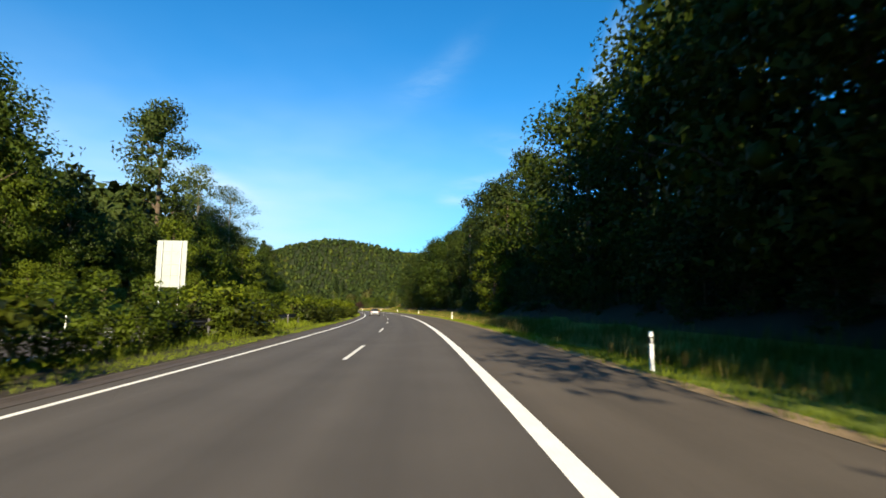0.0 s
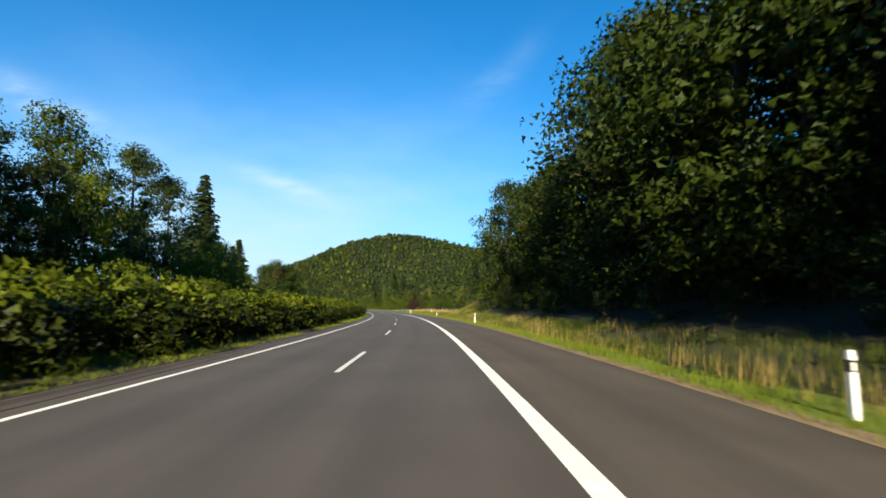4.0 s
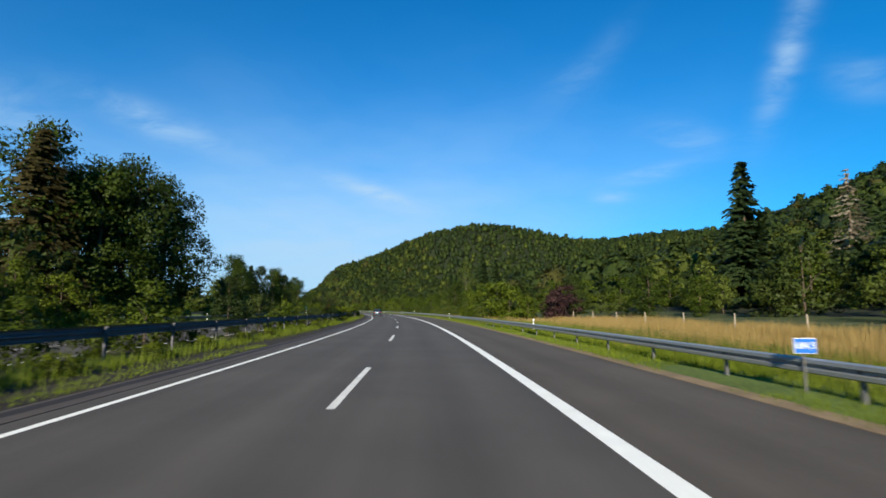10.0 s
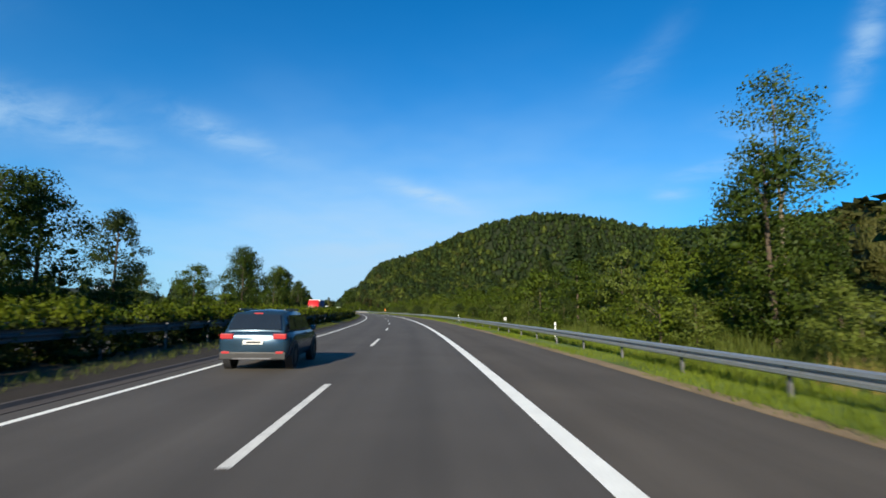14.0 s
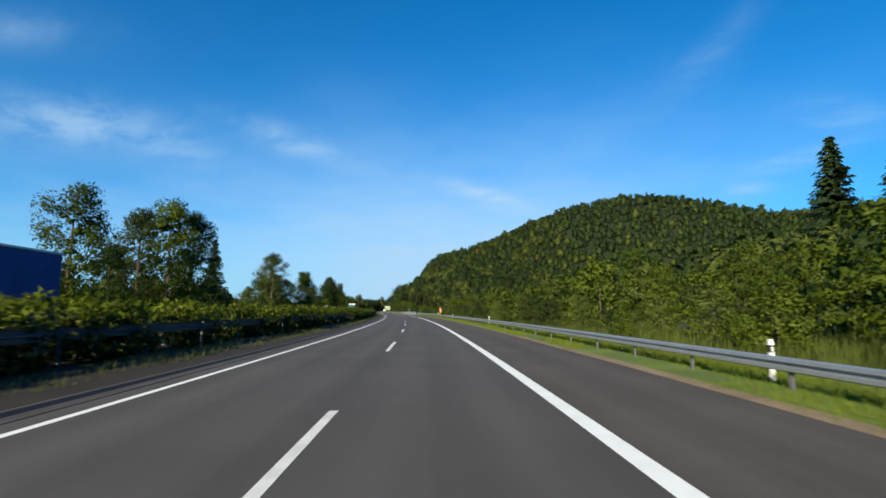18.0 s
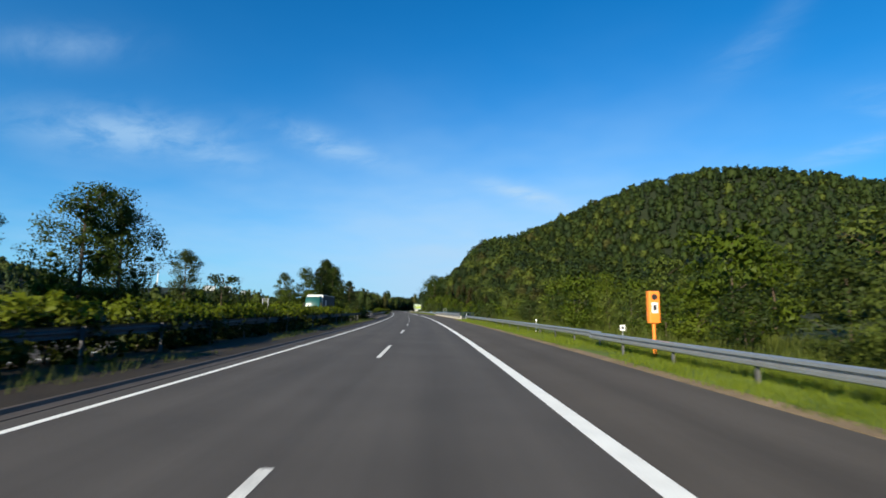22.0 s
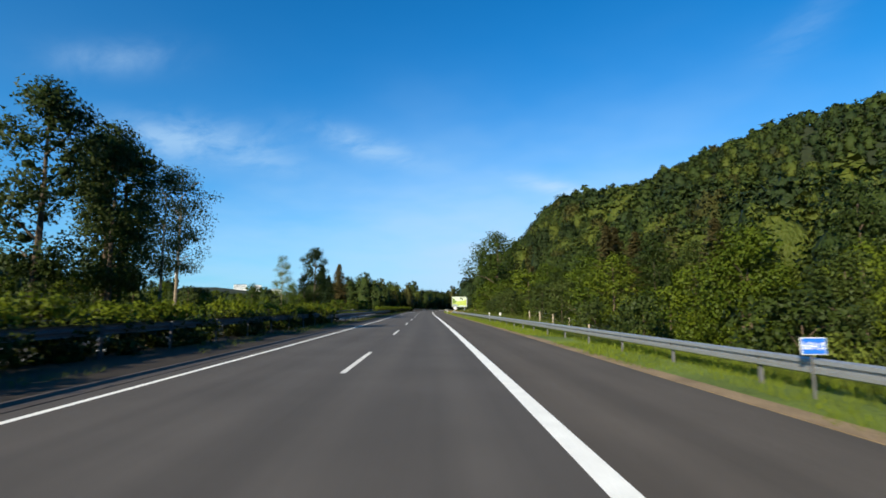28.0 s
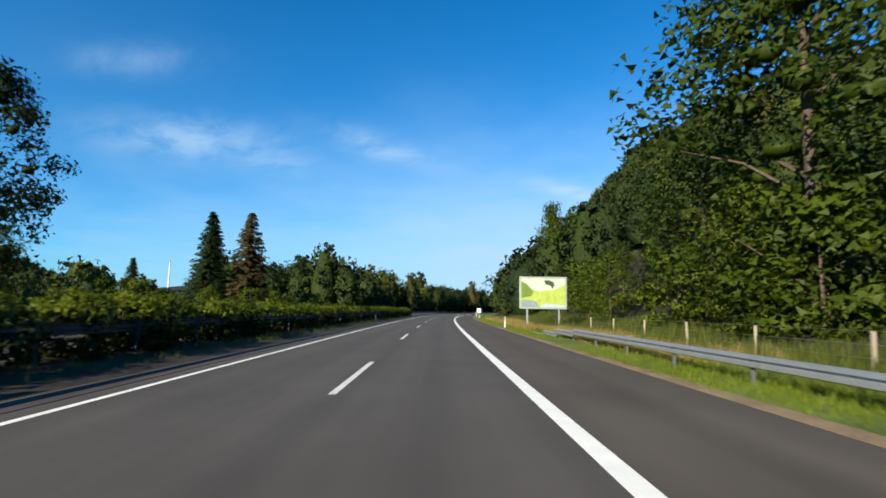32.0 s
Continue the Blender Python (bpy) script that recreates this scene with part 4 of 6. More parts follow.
def crown_form(kind, clumps, per, leaf, seed):
    """One crown of radius 1 standing on the origin: leaf clumps over a dense inner body."""
    rng = np.random.default_rng(seed)
    tall = {"dome": 2.2, "peak": 2.6, "fir": 3.7}[kind]

    def girth(k):
        if kind == "dome":
            return np.sin(np.pi * (0.12 + 0.82 * k)) ** 0.6
        if kind == "peak":
            return np.minimum(1.0, 0.55 + 2.2 * k) * (1.02 - k) ** 0.45
        return 0.80 * (1.02 - k) ** 0.9
    i = np.arange(clumps)
    k = ((i + rng.random(clumps)) / clumps) ** 0.85
    t = 2.4 * i + rng.normal(size=clumps) * 0.5
    w = girth(k) * rng.uniform(0.62, 0.98, clumps)
    c = np.stack([w * np.cos(t), w * np.sin(t), 0.12 + k * tall * 0.9], -1)
    r = rng.uniform(0.26, 0.46, clumps) * (1 - 0.45 * k if kind != "dome" else 1 - 0.2 * k)
    v, f, n = leaves(rng, c, np.stack([r, r, r * 0.8], -1), per, leaf, three=True, shell=0.4)
    na, nb = (5, 9) if clumps > 20 else (4, 7)
    kk, tt = np.meshgrid(np.linspace(0, 0.94, na), np.arange(nb) / nb * 6.283, indexing="ij")
    ww = girth(kk) * 0.66 * rng.uniform(0.85, 1.1, kk.shape)
    bv = np.stack([ww * np.cos(tt), ww * np.sin(tt), kk * tall * 0.9], -1).reshape(-1, 3)
    bn = np.stack([np.cos(tt), np.sin(tt), 1.6 * (kk - 0.3)], -1).reshape(-1, 3)
    bn /= np.linalg.norm(bn, axis=1, keepdims=True)
    bf = [(a * nb + b, a * nb + (b + 1) % nb, (a + 1) * nb + (b + 1) % nb, (a + 1) * nb + b) for a in range(na - 1) for b in range(nb)]
    bf = np.array(bf)
    return v, f, n, bv, np.concatenate([bf[:, [0, 1, 2]], bf[:, [0, 2, 3]]]), bn


def woods(name, label, tests, spacing, x0, x1, y0, y1, seed, clumps=12, per=6, leaf=0.2, size=(4.0, 6.5), tall=(0.9, 1.25), firs=0.16, tones=(0.46, 0.22, 0.24, 0.08)):
    """A wood as one mass: crowns of several forms, in stands of differing green."""
    rng = np.random.default_rng(seed)
    xs, ys = np.meshgrid(np.arange(x0, x1, spacing), np.arange(y0, y1, spacing))
    xs, ys = xs.ravel() + rng.uniform(-0.45, 0.45, xs.size) * spacing, ys.ravel() + rng.uniform(-0.45, 0.45, ys.size) * spacing
    s, u = road_uv(xs, ys)
    z = land_height(xs, ys, s, u)
    keep = tests(xs, ys, s, u, z)
    if len(xs) > 4000:
        keep[keep] = open_to_road(xs[keep], ys[keep], z[keep])
    xs, ys, z = xs[keep], ys[keep], z[keep]
    n = len(xs)
    stand = np.array([noise.noise((x * 0.016, y * 0.016, seed)) for x, y in zip(xs, ys)])
    r = rng.uniform(*size, n) * rng.choice([0.8, 1.0, 1.15], n, p=[0.3, 0.5, 0.2])
    high = rng.uniform(*tall, n)
    form = np.where(rng.random(n) < firs * (1 + 2.5 * (stand < -0.15)), 4, rng.integers(0, 4, n))
    r[form == 4] *= 0.72
    pick = np.clip(rng.random(n) + 0.35 * stand, 0, 0.999)
    tone = np.digitize(pick, np.cumsum([tones[1], tones[0], tones[3]]))
    tone = np.array([1, 0, 3, 2])[tone]
    tone[form == 4] = 1
    V, F, N, T, at = [], [], [], [], 0
    for q in range(5):
        sel = np.flatnonzero(form == q)
        if not len(sel):
            continue
        parts = crown_form(("dome", "dome", "peak", "dome", "fir")[q], clumps, per, leaf, seed * 10 + q)
        turn = rng.random(len(sel)) * 6.283
        co, si = np.cos(turn)[:, None], np.sin(turn)[:, None]
        for v, f, nn in (parts[:3], parts[3:]):
            x, y = v[:, 0] * co - v[:, 1] * si, v[:, 0] * si + v[:, 1] * co
            rr = r[sel][:, None]
            pts = np.stack([xs[sel][:, None] + rr * x, ys[sel][:, None] + rr * y, z[sel][:, None] + 0.6 + rr * high[sel][:, None] * v[:, 2]], -1)
            V.append(pts.reshape(-1, 3))
            N.append(np.stack([nn[:, 0] * co - nn[:, 1] * si, nn[:, 0] * si + nn[:, 1] * co, nn[:, 2] + 0 * co], -1).reshape(-1, 3))
            F.append((f[None] + (at + np.arange(len(sel)) * len(v))[:, None, None]).reshape(-1, 3))
            T.append(np.repeat(tone[sel], len(f)))
            at += len(sel) * len(v)
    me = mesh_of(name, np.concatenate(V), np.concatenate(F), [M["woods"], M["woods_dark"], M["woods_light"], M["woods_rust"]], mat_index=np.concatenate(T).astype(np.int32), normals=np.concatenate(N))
    ob = obj(name, me)
    return tagged(ob, label, "woods", kind="stuff")


def near_slope(s, u):
    return (u < 230) & (s > 330)


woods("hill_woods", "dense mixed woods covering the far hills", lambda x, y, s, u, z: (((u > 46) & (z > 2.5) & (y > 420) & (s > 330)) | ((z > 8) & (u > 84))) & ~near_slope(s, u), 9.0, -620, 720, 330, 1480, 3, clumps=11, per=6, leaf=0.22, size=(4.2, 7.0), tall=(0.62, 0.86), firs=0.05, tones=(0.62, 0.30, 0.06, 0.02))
woods("slope_woods", "dense mixed woods on the slope above the road", lambda x, y, s, u, z: (u > 60) & (z > 2.0) & near_slope(s, u) & (s < 1350), 7.4, -720, 420, 300, 1500, 13, clumps=21, per=11, leaf=0.145, size=(4.2, 6.4), tall=(0.65, 0.9), firs=0.04, tones=(0.50, 0.22, 0.24, 0.04))
woods("hillside_woods", "dense broadleaf woods on the near hillside", lambda x, y, s, u, z: ((u > 36) & (u < 62) & (s > 800) & (s < 1130)) | ((u > 64) & (u < 100) & (s > 670) & (s < 830)), 6.5, -620, 100, 480, 1250, 5, clumps=40, per=22, leaf=0.075, size=(3.8, 5.6), tall=(0.65, 0.95), firs=0.04, tones=(0.44, 0.18, 0.32, 0.06))
woods("roadside_woods", "dark woods on both sides of the far road", lambda x, y, s, u, z: (((u > 17) & (u < 40) & (s > 985)) | ((u < -26) & (u > -60) & (s > 1012))) & (s < 1400), 8.0, -900, 200, 700, 1450, 6, clumps=36, per=14, leaf=0.09, size=(5.0, 6.6), tall=(0.95, 1.2), firs=0.0)
woods("wood_interior", "dark dense wood behind the first trees", lambda x, y, s, u, z: (((u > 25) & (u < 60) & (s < 206) & ~((u < 38) & (s > 82) & (s < 100))) | ((u < -40) & (u > -62) & (s < 165))) & (s > -90), 6.6, -160, 160, -110, 260, 8, clumps=30, per=14, leaf=0.11, size=(4.2, 6.6), tall=(0.9, 1.2))
woods("far_woods", "dark woods on the distant hill", lambda x, y, s, u, z: (u < -300) & (z > 25), 26.0, -2500, -1250, 400, 1500, 4, clumps=10, per=4, leaf=0.22, size=(10, 14), tall=(0.6, 0.9))
woods("valley_trees", "low trees and bushes on the flat land beyond the road", lambda x, y, s, u, z: (u < -48) & (u > -120) & (s > 350) & (s < 1050), 9.5, -700, 100, 250, 1150, 9, clumps=18, per=9, leaf=0.15, size=(1.8, 3.2), tall=(0.8, 1.2))

# ---------------------------------------------------------------- guardrails
def beam_mesh(length, mat):
    """W-shaped steel beam along y, front towards -x."""
    prof = [(0.0, 0.0), (-0.02, 0.008), (-0.08, 0.03), (-0.085, 0.10), (-0.02, 0.128), (0.0, 0.135), (0.0, 0.175), (-0.02, 0.182), (-0.085, 0.21), (-0.08, 0.28), (-0.02, 0.302), (0.0, 0.31)]
    ring = prof + [(x + 0.006, z) for x, z in prof[::-1]]
    n = len(ring)
    v = [(x, y, z) for y in (0, length) for x, z in ring]
    f = [(i, (i + 1) % n, n + (i + 1) % n, n + i) for i in range(n)]
    return mesh_of("beam", v, f + [tuple(range(n))[::-1], tuple(range(n, 2 * n))], mat)


def post_mesh(mat, top=0.72):
    """C-shaped steel post."""
    bm = bmesh.new()
    box(bm, 0.02, 0.03, -0.05, 0.05, -0.35, top)
    box(bm, 0.03, 0.08, -0.05, -0.042, -0.35, top)
    box(bm, 0.03, 0.08, 0.042, 0.05, -0.35, top)
    box(bm, -0.01, 0.02, -0.045, 0.045, 0.5, 0.68)
    me = bpy.data.meshes.new("post")
    bm.to_mesh(me)
    bm.free()
    me.materials.append(mat)
    return me


BEAM, BEAM_OLD = beam_mesh(4.02, M["steel"]), beam_mesh(4.02, M["steel_old"])
POST, POST_OLD = post_mesh(M["post_steel"]), post_mesh(M["steel_old"])


def guardrail(label, s0, s1, u, z=0.0, old=False, side=1, every=1, posts=True, drop=()):
    """Beams of 4 m on posts; side 1 faces left, -1 faces right; drop: lowered ends."""
    rail = thing("guardrail", label, "guardrail", m=P(s0, u, z))
    inv = rail.matrix_basis.inverted()
    i, s = 0, s0
    while s < s1 - 0.1:
        low = 0.0
        if "start" in drop and i < 3:
            low = (-0.62, -0.36, -0.12)[i]
        if "end" in drop and s > s1 - 12.5:
            low = (-0.12, -0.36, -0.62)[min(2, int((12.5 - (s1 - s)) / 4))]
        q, p = Vector(W(s + 4.0, u, z + 0.43 + low)), Vector(W(s, u, z + 0.43 + low))
        turn = math.degrees(math.atan2(-(q - p).x, (q - p).y)) + (0 if side == 1 else 180)
        m = pose(*(p if side == 1 else q), 0, 0, turn)
        obj("beam", BEAM_OLD if old else BEAM, rail, inv @ m)
        if posts and low > -0.5 and i % every == 0:
            obj("post", POST_OLD if old else POST, rail, inv @ pose(*W(s + 0.4, u, z + low), 0, 0, math.degrees(heading(s)) + (0 if side == 1 else 180)))
        i, s = i + 1, s + 4.0
    return rail


RAIL = "galvanised steel guardrail beside the hard shoulder"
guardrail(RAIL, 270, 632, 9.25, -0.02, drop=("start",))
guardrail(RAIL, 634, 698, 9.75, -0.02)
guardrail(RAIL, 764, 928, 9.4, -0.02, drop=("end",))
guardrail("weathered dark guardrail in the planted median", 20, 700, -7.45, 0.38, old=True)
guardrail("weathered dark guardrail in the planted median", 760, 824, -7.45, 0.38, old=True)
guardrail("weathered dark guardrail in the planted median", 896, 1100, -7.45, 0.38, old=True)
guardrail("dark guardrail beyond the other carriageway", 600, 1000, -23.0, 0.0, old=True, side=-1, every=2)
guardrail("dark guardrail beyond the other carriageway", 20, 100, -23.0, 0.0, old=True, side=-1, every=2)
guardrail("dark guardrail beyond the other carriageway", 330, 440, -23.0, 0.0, old=True, side=-1, every=2)
RUNG = mesh_of("spacer", *[(lambda b: ([v.co[:] for v in b.verts], [[v.index for v in f.verts] for f in b.faces]))(b) for b in [boxed(-0.36, 0.36, -0.05, 0.05, 0.66, 0.70)]][0], M["steel"])


def double_rail(label, s0, s1, u):
    a = thing("double_guardrail", label, "guardrail", m=P(s0, u, 0.05))
    inv = a.matrix_basis.inverted()
    s = s0
    while s < s1 - 0.1:
        for side in (1, -1):
            p, q = Vector(W(s, u + 0.38 * side, 0.66)), Vector(W(s + 4.0, u + 0.38 * side, 0.66))
            turn = math.degrees(math.atan2(-(q - p).x, (q - p).y)) + (180 if side == 1 else 0)
            obj("beam", BEAM_OLD, a, inv @ pose(*(q if side == 1 else p), 0, 0, turn))
        for k in (0.3, 2.3):
            obj("spacer", RUNG, a, inv @ P(s + k, u, 0.24))
        obj("post", POST_OLD, a, inv @ P(s + 0.5, u - 0.05, 0.23))
        s += 4.0
    return a


double_rail("dark double-sided guardrail with cross spacers in the median", 700, 760, -6.75)
double_rail("dark double-sided guardrail with cross spacers in the median", 824, 896, -6.75)

# ---------------------------------------------------------------- delineator posts and small signs
def delineator():
    ob = thing("delineator_post", "white plastic delineator post with black band and reflector", "post", "delineator posts")
    bm = bmesh.new()
    for z0, z1, in ((-0.2, 0.70), (0.88, 1.02)):
        ring = [[bm.verts.new((x * k, y * k, z)) for x, y in ((-0.05, -0.05), (0.05, -0.05), (0.04, 0.045), (-0.04, 0.045))] for z, k in ((z0, 1.0), (z1, 1.0 if z1 < 0.9 else 0.8))]
        for i in range(4):
            bm.faces.new((ring[0][i], ring[0][(i + 1) % 4], ring[1][(i + 1) % 4], ring[1][i]))
        bm.faces.new(ring[0][::-1])
        bm.faces.new(ring[1])
    part("body", bm, M["white"], ob)
    part("band", boxed(-0.0505, 0.0505, -0.0505, 0.046, 0.70, 0.88), M["black"], ob, "black band round the post")
    part("reflector", boxed(-0.025, 0.025, -0.058, -0.05, 0.72, 0.84, bevel=0.003), M["reflector"], ob, "pale rectangular reflector")
    return ob


first = delineator()
first.matrix_basis = P(13.2, 8.45, 0.0)
for s in (68, 118.5, 166, 210.5, 265, 314, 369, 417, 461, 512, 560, 603, 648.5, 699, 781, 841.5, 940, 988, 1030):
    copy_thing(first, P(s, 8.6 if s < 300 or s > 930 else 10.0, 0.0, RNG.uniform(-6, 6)))
for k in range(0, 20):
    copy_thing(first, P(38 + 50.3 * k, -22.35, 0.0, 180 + RNG.uniform(-6, 6)))


def text_mesh(text, size, mat):
    cu = bpy.data.curves.new("writing", "FONT")
    cu.body, cu.size, cu.align_x, cu.align_y, cu.extrude = text, size, "CENTER", "CENTER", 0.001
    tmp = bpy.data.objects.new("writing", cu)
    scene.collection.objects.link(tmp)
    bpy.context.view_layer.update()
    me = bpy.data.meshes.new_from_object(tmp.evaluated_get(bpy.context.evaluated_depsgraph_get()))
    bpy.data.objects.remove(tmp)
    me.materials.clear()
    me.materials.append(mat)
    return me


M.update(
    sign_blue=material("sign_blue", (0.012, 0.11, 0.45), rough=0.35, vary=0.08, bump=0.0, spec=0.5),
    sign_white=material("sign_white", (0.62, 0.62, 0.60), rough=0.35, vary=0.05, bump=0.0),
    sign_back=material("sign_back", (0.27, 0.30, 0.28), rough=0.5, metal=0.3, vary=0.12, scale=0.8, bump=0.05),
    orange=material("orange_plastic", (0.80, 0.22, 0.03), rough=0.45, vary=0.10, scale=3, bump=0.05),
    wood=material("grey_wood", (0.26, 0.22, 0.17), rough=0.9, vary=0.3, scale=4, fine=30, bump=0.4),
    wire=material("fence_wire", (0.2, 0.2, 0.2), rough=0.5, metal=0.6, vary=0.2, bump=0.0),
    railing_blue=material("railing_blue", (0.016, 0.038, 0.062), rough=0.5, vary=0.2, scale=2, bump=0.05),
)


def km_sign(s, text):
    ob = thing("kilometre_sign", "small blue kilometre sign with white number above the guardrail", "sign", m=P(s, 9.15, 0))
    bm = bmesh.new()
    tube(bm, (0, 0.06, -0.2), (0, 0.06, 1.05), 0.02, 0.02, 8)
    part("pole", bm, M["post_steel"], ob)
    part("plate", boxed(-0.235, 0.235, 0.0, 0.02, 0.80, 1.11, bevel=0.006), M["sign_white"], ob, "white rim of the plate")
    face = part("face", boxed(-0.222, 0.222, -0.006, 0.0, 0.813, 1.097), M["sign_blue"], ob, "blue face of the plate")
    obj("number", text_mesh(text, 0.19, M["sign_white"]), ob, pose(0, -0.009, 0.955, 90, 0, 0), "white number")


km_sign(287.5, "684,5")
km_sign(786.4, "684,0")


def marker_plate(s, u, turn=0.0):
    ob = thing("marker_plate", "small white marker plate on a thin post", "sign", "marker plates", m=P(s, u, 0, turn))
    bm = bmesh.new()
    tube(bm, (0, 0.03, -0.2), (0, 0.03, 1.1), 0.018, 0.018, 6)
    part("pole", bm, M["steel"], ob)
    part("plate", boxed(-0.11, 0.11, 0.0, 0.012, 0.86, 1.10, bevel=0.004), M["sign_white"], ob)
    part("mark", boxed(-0.05, 0.05, -0.004, 0.0, 0.93, 1.03), M["steel_old"], ob, "small grey sign bar")


for s, u in ((231.7, 10.0), (631.5, 9.75), (831.5, 9.9), (432, 10.2), (735, -26.8)):
    marker_plate(s, u)

phone = thing("emergency_phone", "orange emergency telephone pillar behind the guardrail", "telephone", m=P(629.4, 10.1, 0))
bm = bmesh.new()
tube(bm, (0, 0, -0.3), (0, 0, 1.3), 0.06, 0.06, 10)
part("column", bm, M["orange"], phone)
part("housing", boxed(-0.21, 0.21, -0.13, 0.13, 1.22, 2.42, bevel=0.05), M["orange"], phone, "orange telephone housing")
part("panel", boxed(-0.12, 0.12, -0.136, -0.128, 1.60, 2.0, bevel=0.003), M["sign_white"], phone, "white panel with a dark sign")
part("sign_bar", boxed(-0.05, 0.06, -0.141, -0.136, 1.70, 1.90), M["black"], phone, "dark mark on the panel")
bm = bmesh.new()
bmesh.ops.create_cone(bm, cap_ends=True, segments=16, radius1=0.11, radius2=0.11, depth=0.02, matrix=pose(0, -0.13, 2.2, 90, 0, 0))
part("speaking_hole", bm, M["black"], phone, "dark round speaking opening")

big = thing("road_sign_back", "large pale sign seen from behind on two steel posts", "sign", m=P(58.2, -24.0, 0))
for x in (-1.0, 1.0):
    bm = bmesh.new()
    tube(bm, (x, 0, -0.4), (x, 0, 8.9), 0.09, 0.09, 10)
    part("pole", bm, M["steel"], big)
for i in range(2):
    for j in range(4):
        part("panel", boxed(-1.6 + 1.6 * i + 0.01, -0.01 + 1.6 * i, 0.1, 0.14, 3.8 + 1.3 * j + 0.008, 3.8 + 1.3 * j + 1.29), M["sign_back"], big)
for j in range(5):
    part("rib", boxed(-1.55, 1.55, 0.05, 0.1, 3.86 + 1.24 * j, 3.92 + 1.24 * j), M["steel"], big, "steel stiffening rib")


def sign_frame(s, u, h):
    ob = thing("sign_frame", "empty pale grey rectangular steel frame on two posts", "frame", "sign frames", m=P(s, u, 0))
    for x in (-0.5, 0.5):
        part("upright", boxed(x - 0.05, x + 0.05, -0.04, 0.04, -1.2, h), M["steel"], ob)
    for z in (h - 0.1, 1.0, h - 0.5):
        part("crossbar", boxed(-0.45, 0.45, -0.03, 0.03, z, z + 0.07), M["steel"], ob)


sign_frame(706, -26.5, 3.4)
sign_frame(756, -26.2, 3.2)
sign_frame(771, 12.3, 2.2)

# advertising board
ad = thing("billboard", "framed advertising board with a yellow-green picture on two posts", "billboard", m=P(940, 12.5, 0, -4))
for x in (-1.6, 1.6):
    part("pole", boxed(x - 0.08, x + 0.08, 0.1, 0.26, -0.6, 2.2), M["steel"], ad)
part("board", boxed(-2.4, 2.4, 0.0, 0.12, 1.9, 5.2, bevel=0.02), M["steel"], ad, "pale board with rounded rim")
PIC = dict(a=(0.27, 0.34, 0.06), b=(0.36, 0.42, 0.34), c=(0.10, 0.16, 0.02), d=(0.16, 0.20, 0.22), e=(0.04, 0.05, 0.03), f=(0.30, 0.40, 0.45))
PICM = {k: material("print_" + k, v, rough=0.5, vary=0.25, scale=1.5, fine=6, bump=0.0) for k, v in PIC.items()}


def patch(name, pts, mat, y):
    bm = bmesh.new()
    f = bm.faces.new([bm.verts.new((x, y, z)) for x, z in pts])
    r = bmesh.ops.extrude_face_region(bm, geom=[f])
    bmesh.ops.translate(bm, verts=[v for v in r["geom"] if isinstance(v, bmesh.types.BMVert)], vec=(0, 0.003, 0))
    bmesh.ops.recalc_face_normals(bm, faces=bm.faces[:])
    return part(name, bm, mat, ad)


patch("picture", [(-2.25, 2.05), (2.25, 2.05), (2.25, 5.05), (-2.25, 5.05)], PICM["a"], -0.004)
patch("picture_sky", [(-1.9, 4.0), (-0.5, 3.7), (1.2, 3.9), (2.2, 4.4), (2.2, 5.0), (-2.2, 5.0)], PICM["b"], -0.009)
patch("picture_leaf", [(-2.2, 3.0), (-1.2, 3.2), (-1.0, 3.7), (-1.6, 4.4), (-2.2, 4.7)], PICM["c"], -0.013)
patch("picture_ground", [(-2.2, 2.1), (-0.4, 2.1), (-0.6, 2.6), (-1.2, 2.8), (-2.2, 2.75)], PICM["d"], -0.013)
patch("picture_figure", [(0.1, 4.8), (0.6, 4.85), (1.1, 4.6), (1.15, 4.3), (0.95, 4.0), (0.7, 4.3), (0.3, 4.4)], PICM["e"], -0.017)
patch("picture_band", [(-0.4, 2.1), (2.2, 2.1), (2.2, 2.3), (0.2, 2.45)], PICM["f"], -0.013)


def pipe(points, r, n=6):
    """One bent tube through the points."""
    bm = bmesh.new()
    rings = []
    for i, p in enumerate(points):
        d = (points[min(i + 1, len(points) - 1)] - points[max(i - 1, 0)]).normalized()
        a = d.cross(Vector((0, 0, 1))).normalized()
        b = a.cross(d)
        rings.append([bm.verts.new(p + r * (math.cos(t) * a + math.sin(t) * b)) for t in [2 * math.pi * k / n for k in range(n)]])
    for a, b in zip(rings, rings[1:]):
        for k in range(n):
            bm.faces.new((a[k], a[(k + 1) % n], b[(k + 1) % n], b[k]))
    bm.faces.new(rings[0][::-1])
    bm.faces.new(rings[-1])
    return bm


# ---------------------------------------------------------------- pasture fence
def fence(label, s0, s1, u, step, h=1.35):
    ob = thing("fence", label, "fence", m=P(s0, u))
    inv = ob.matrix_basis.inverted()
    bm = boxed(-0.05, 0.05, -0.05, 0.05, -0.4, h, bevel=0.012)
    me = bpy.data.meshes.new("fence_post")
    bm.to_mesh(me)
    bm.free()
    me.materials.append(M["wood"])
    spots = []
    for s in np.arange(s0, s1, step):
        x, y, _ = W(s, u)
        z = float(land_height(np.array([x]), np.array([y]), np.array([s]), np.array([u]))[0])
        spots.append(Vector((x, y, z)))
        obj("fence_post", me, ob, inv @ pose(x, y, z, RNG.uniform(-3, 3), RNG.uniform(-3, 3), RNG.uniform(0, 90)))
    for k in (0.45, 0.85, 1.25):
        part("wire", pipe([inv @ (p + Vector((0, 0, k))) for p in spots], 0.006, 4), M["wire"], ob)


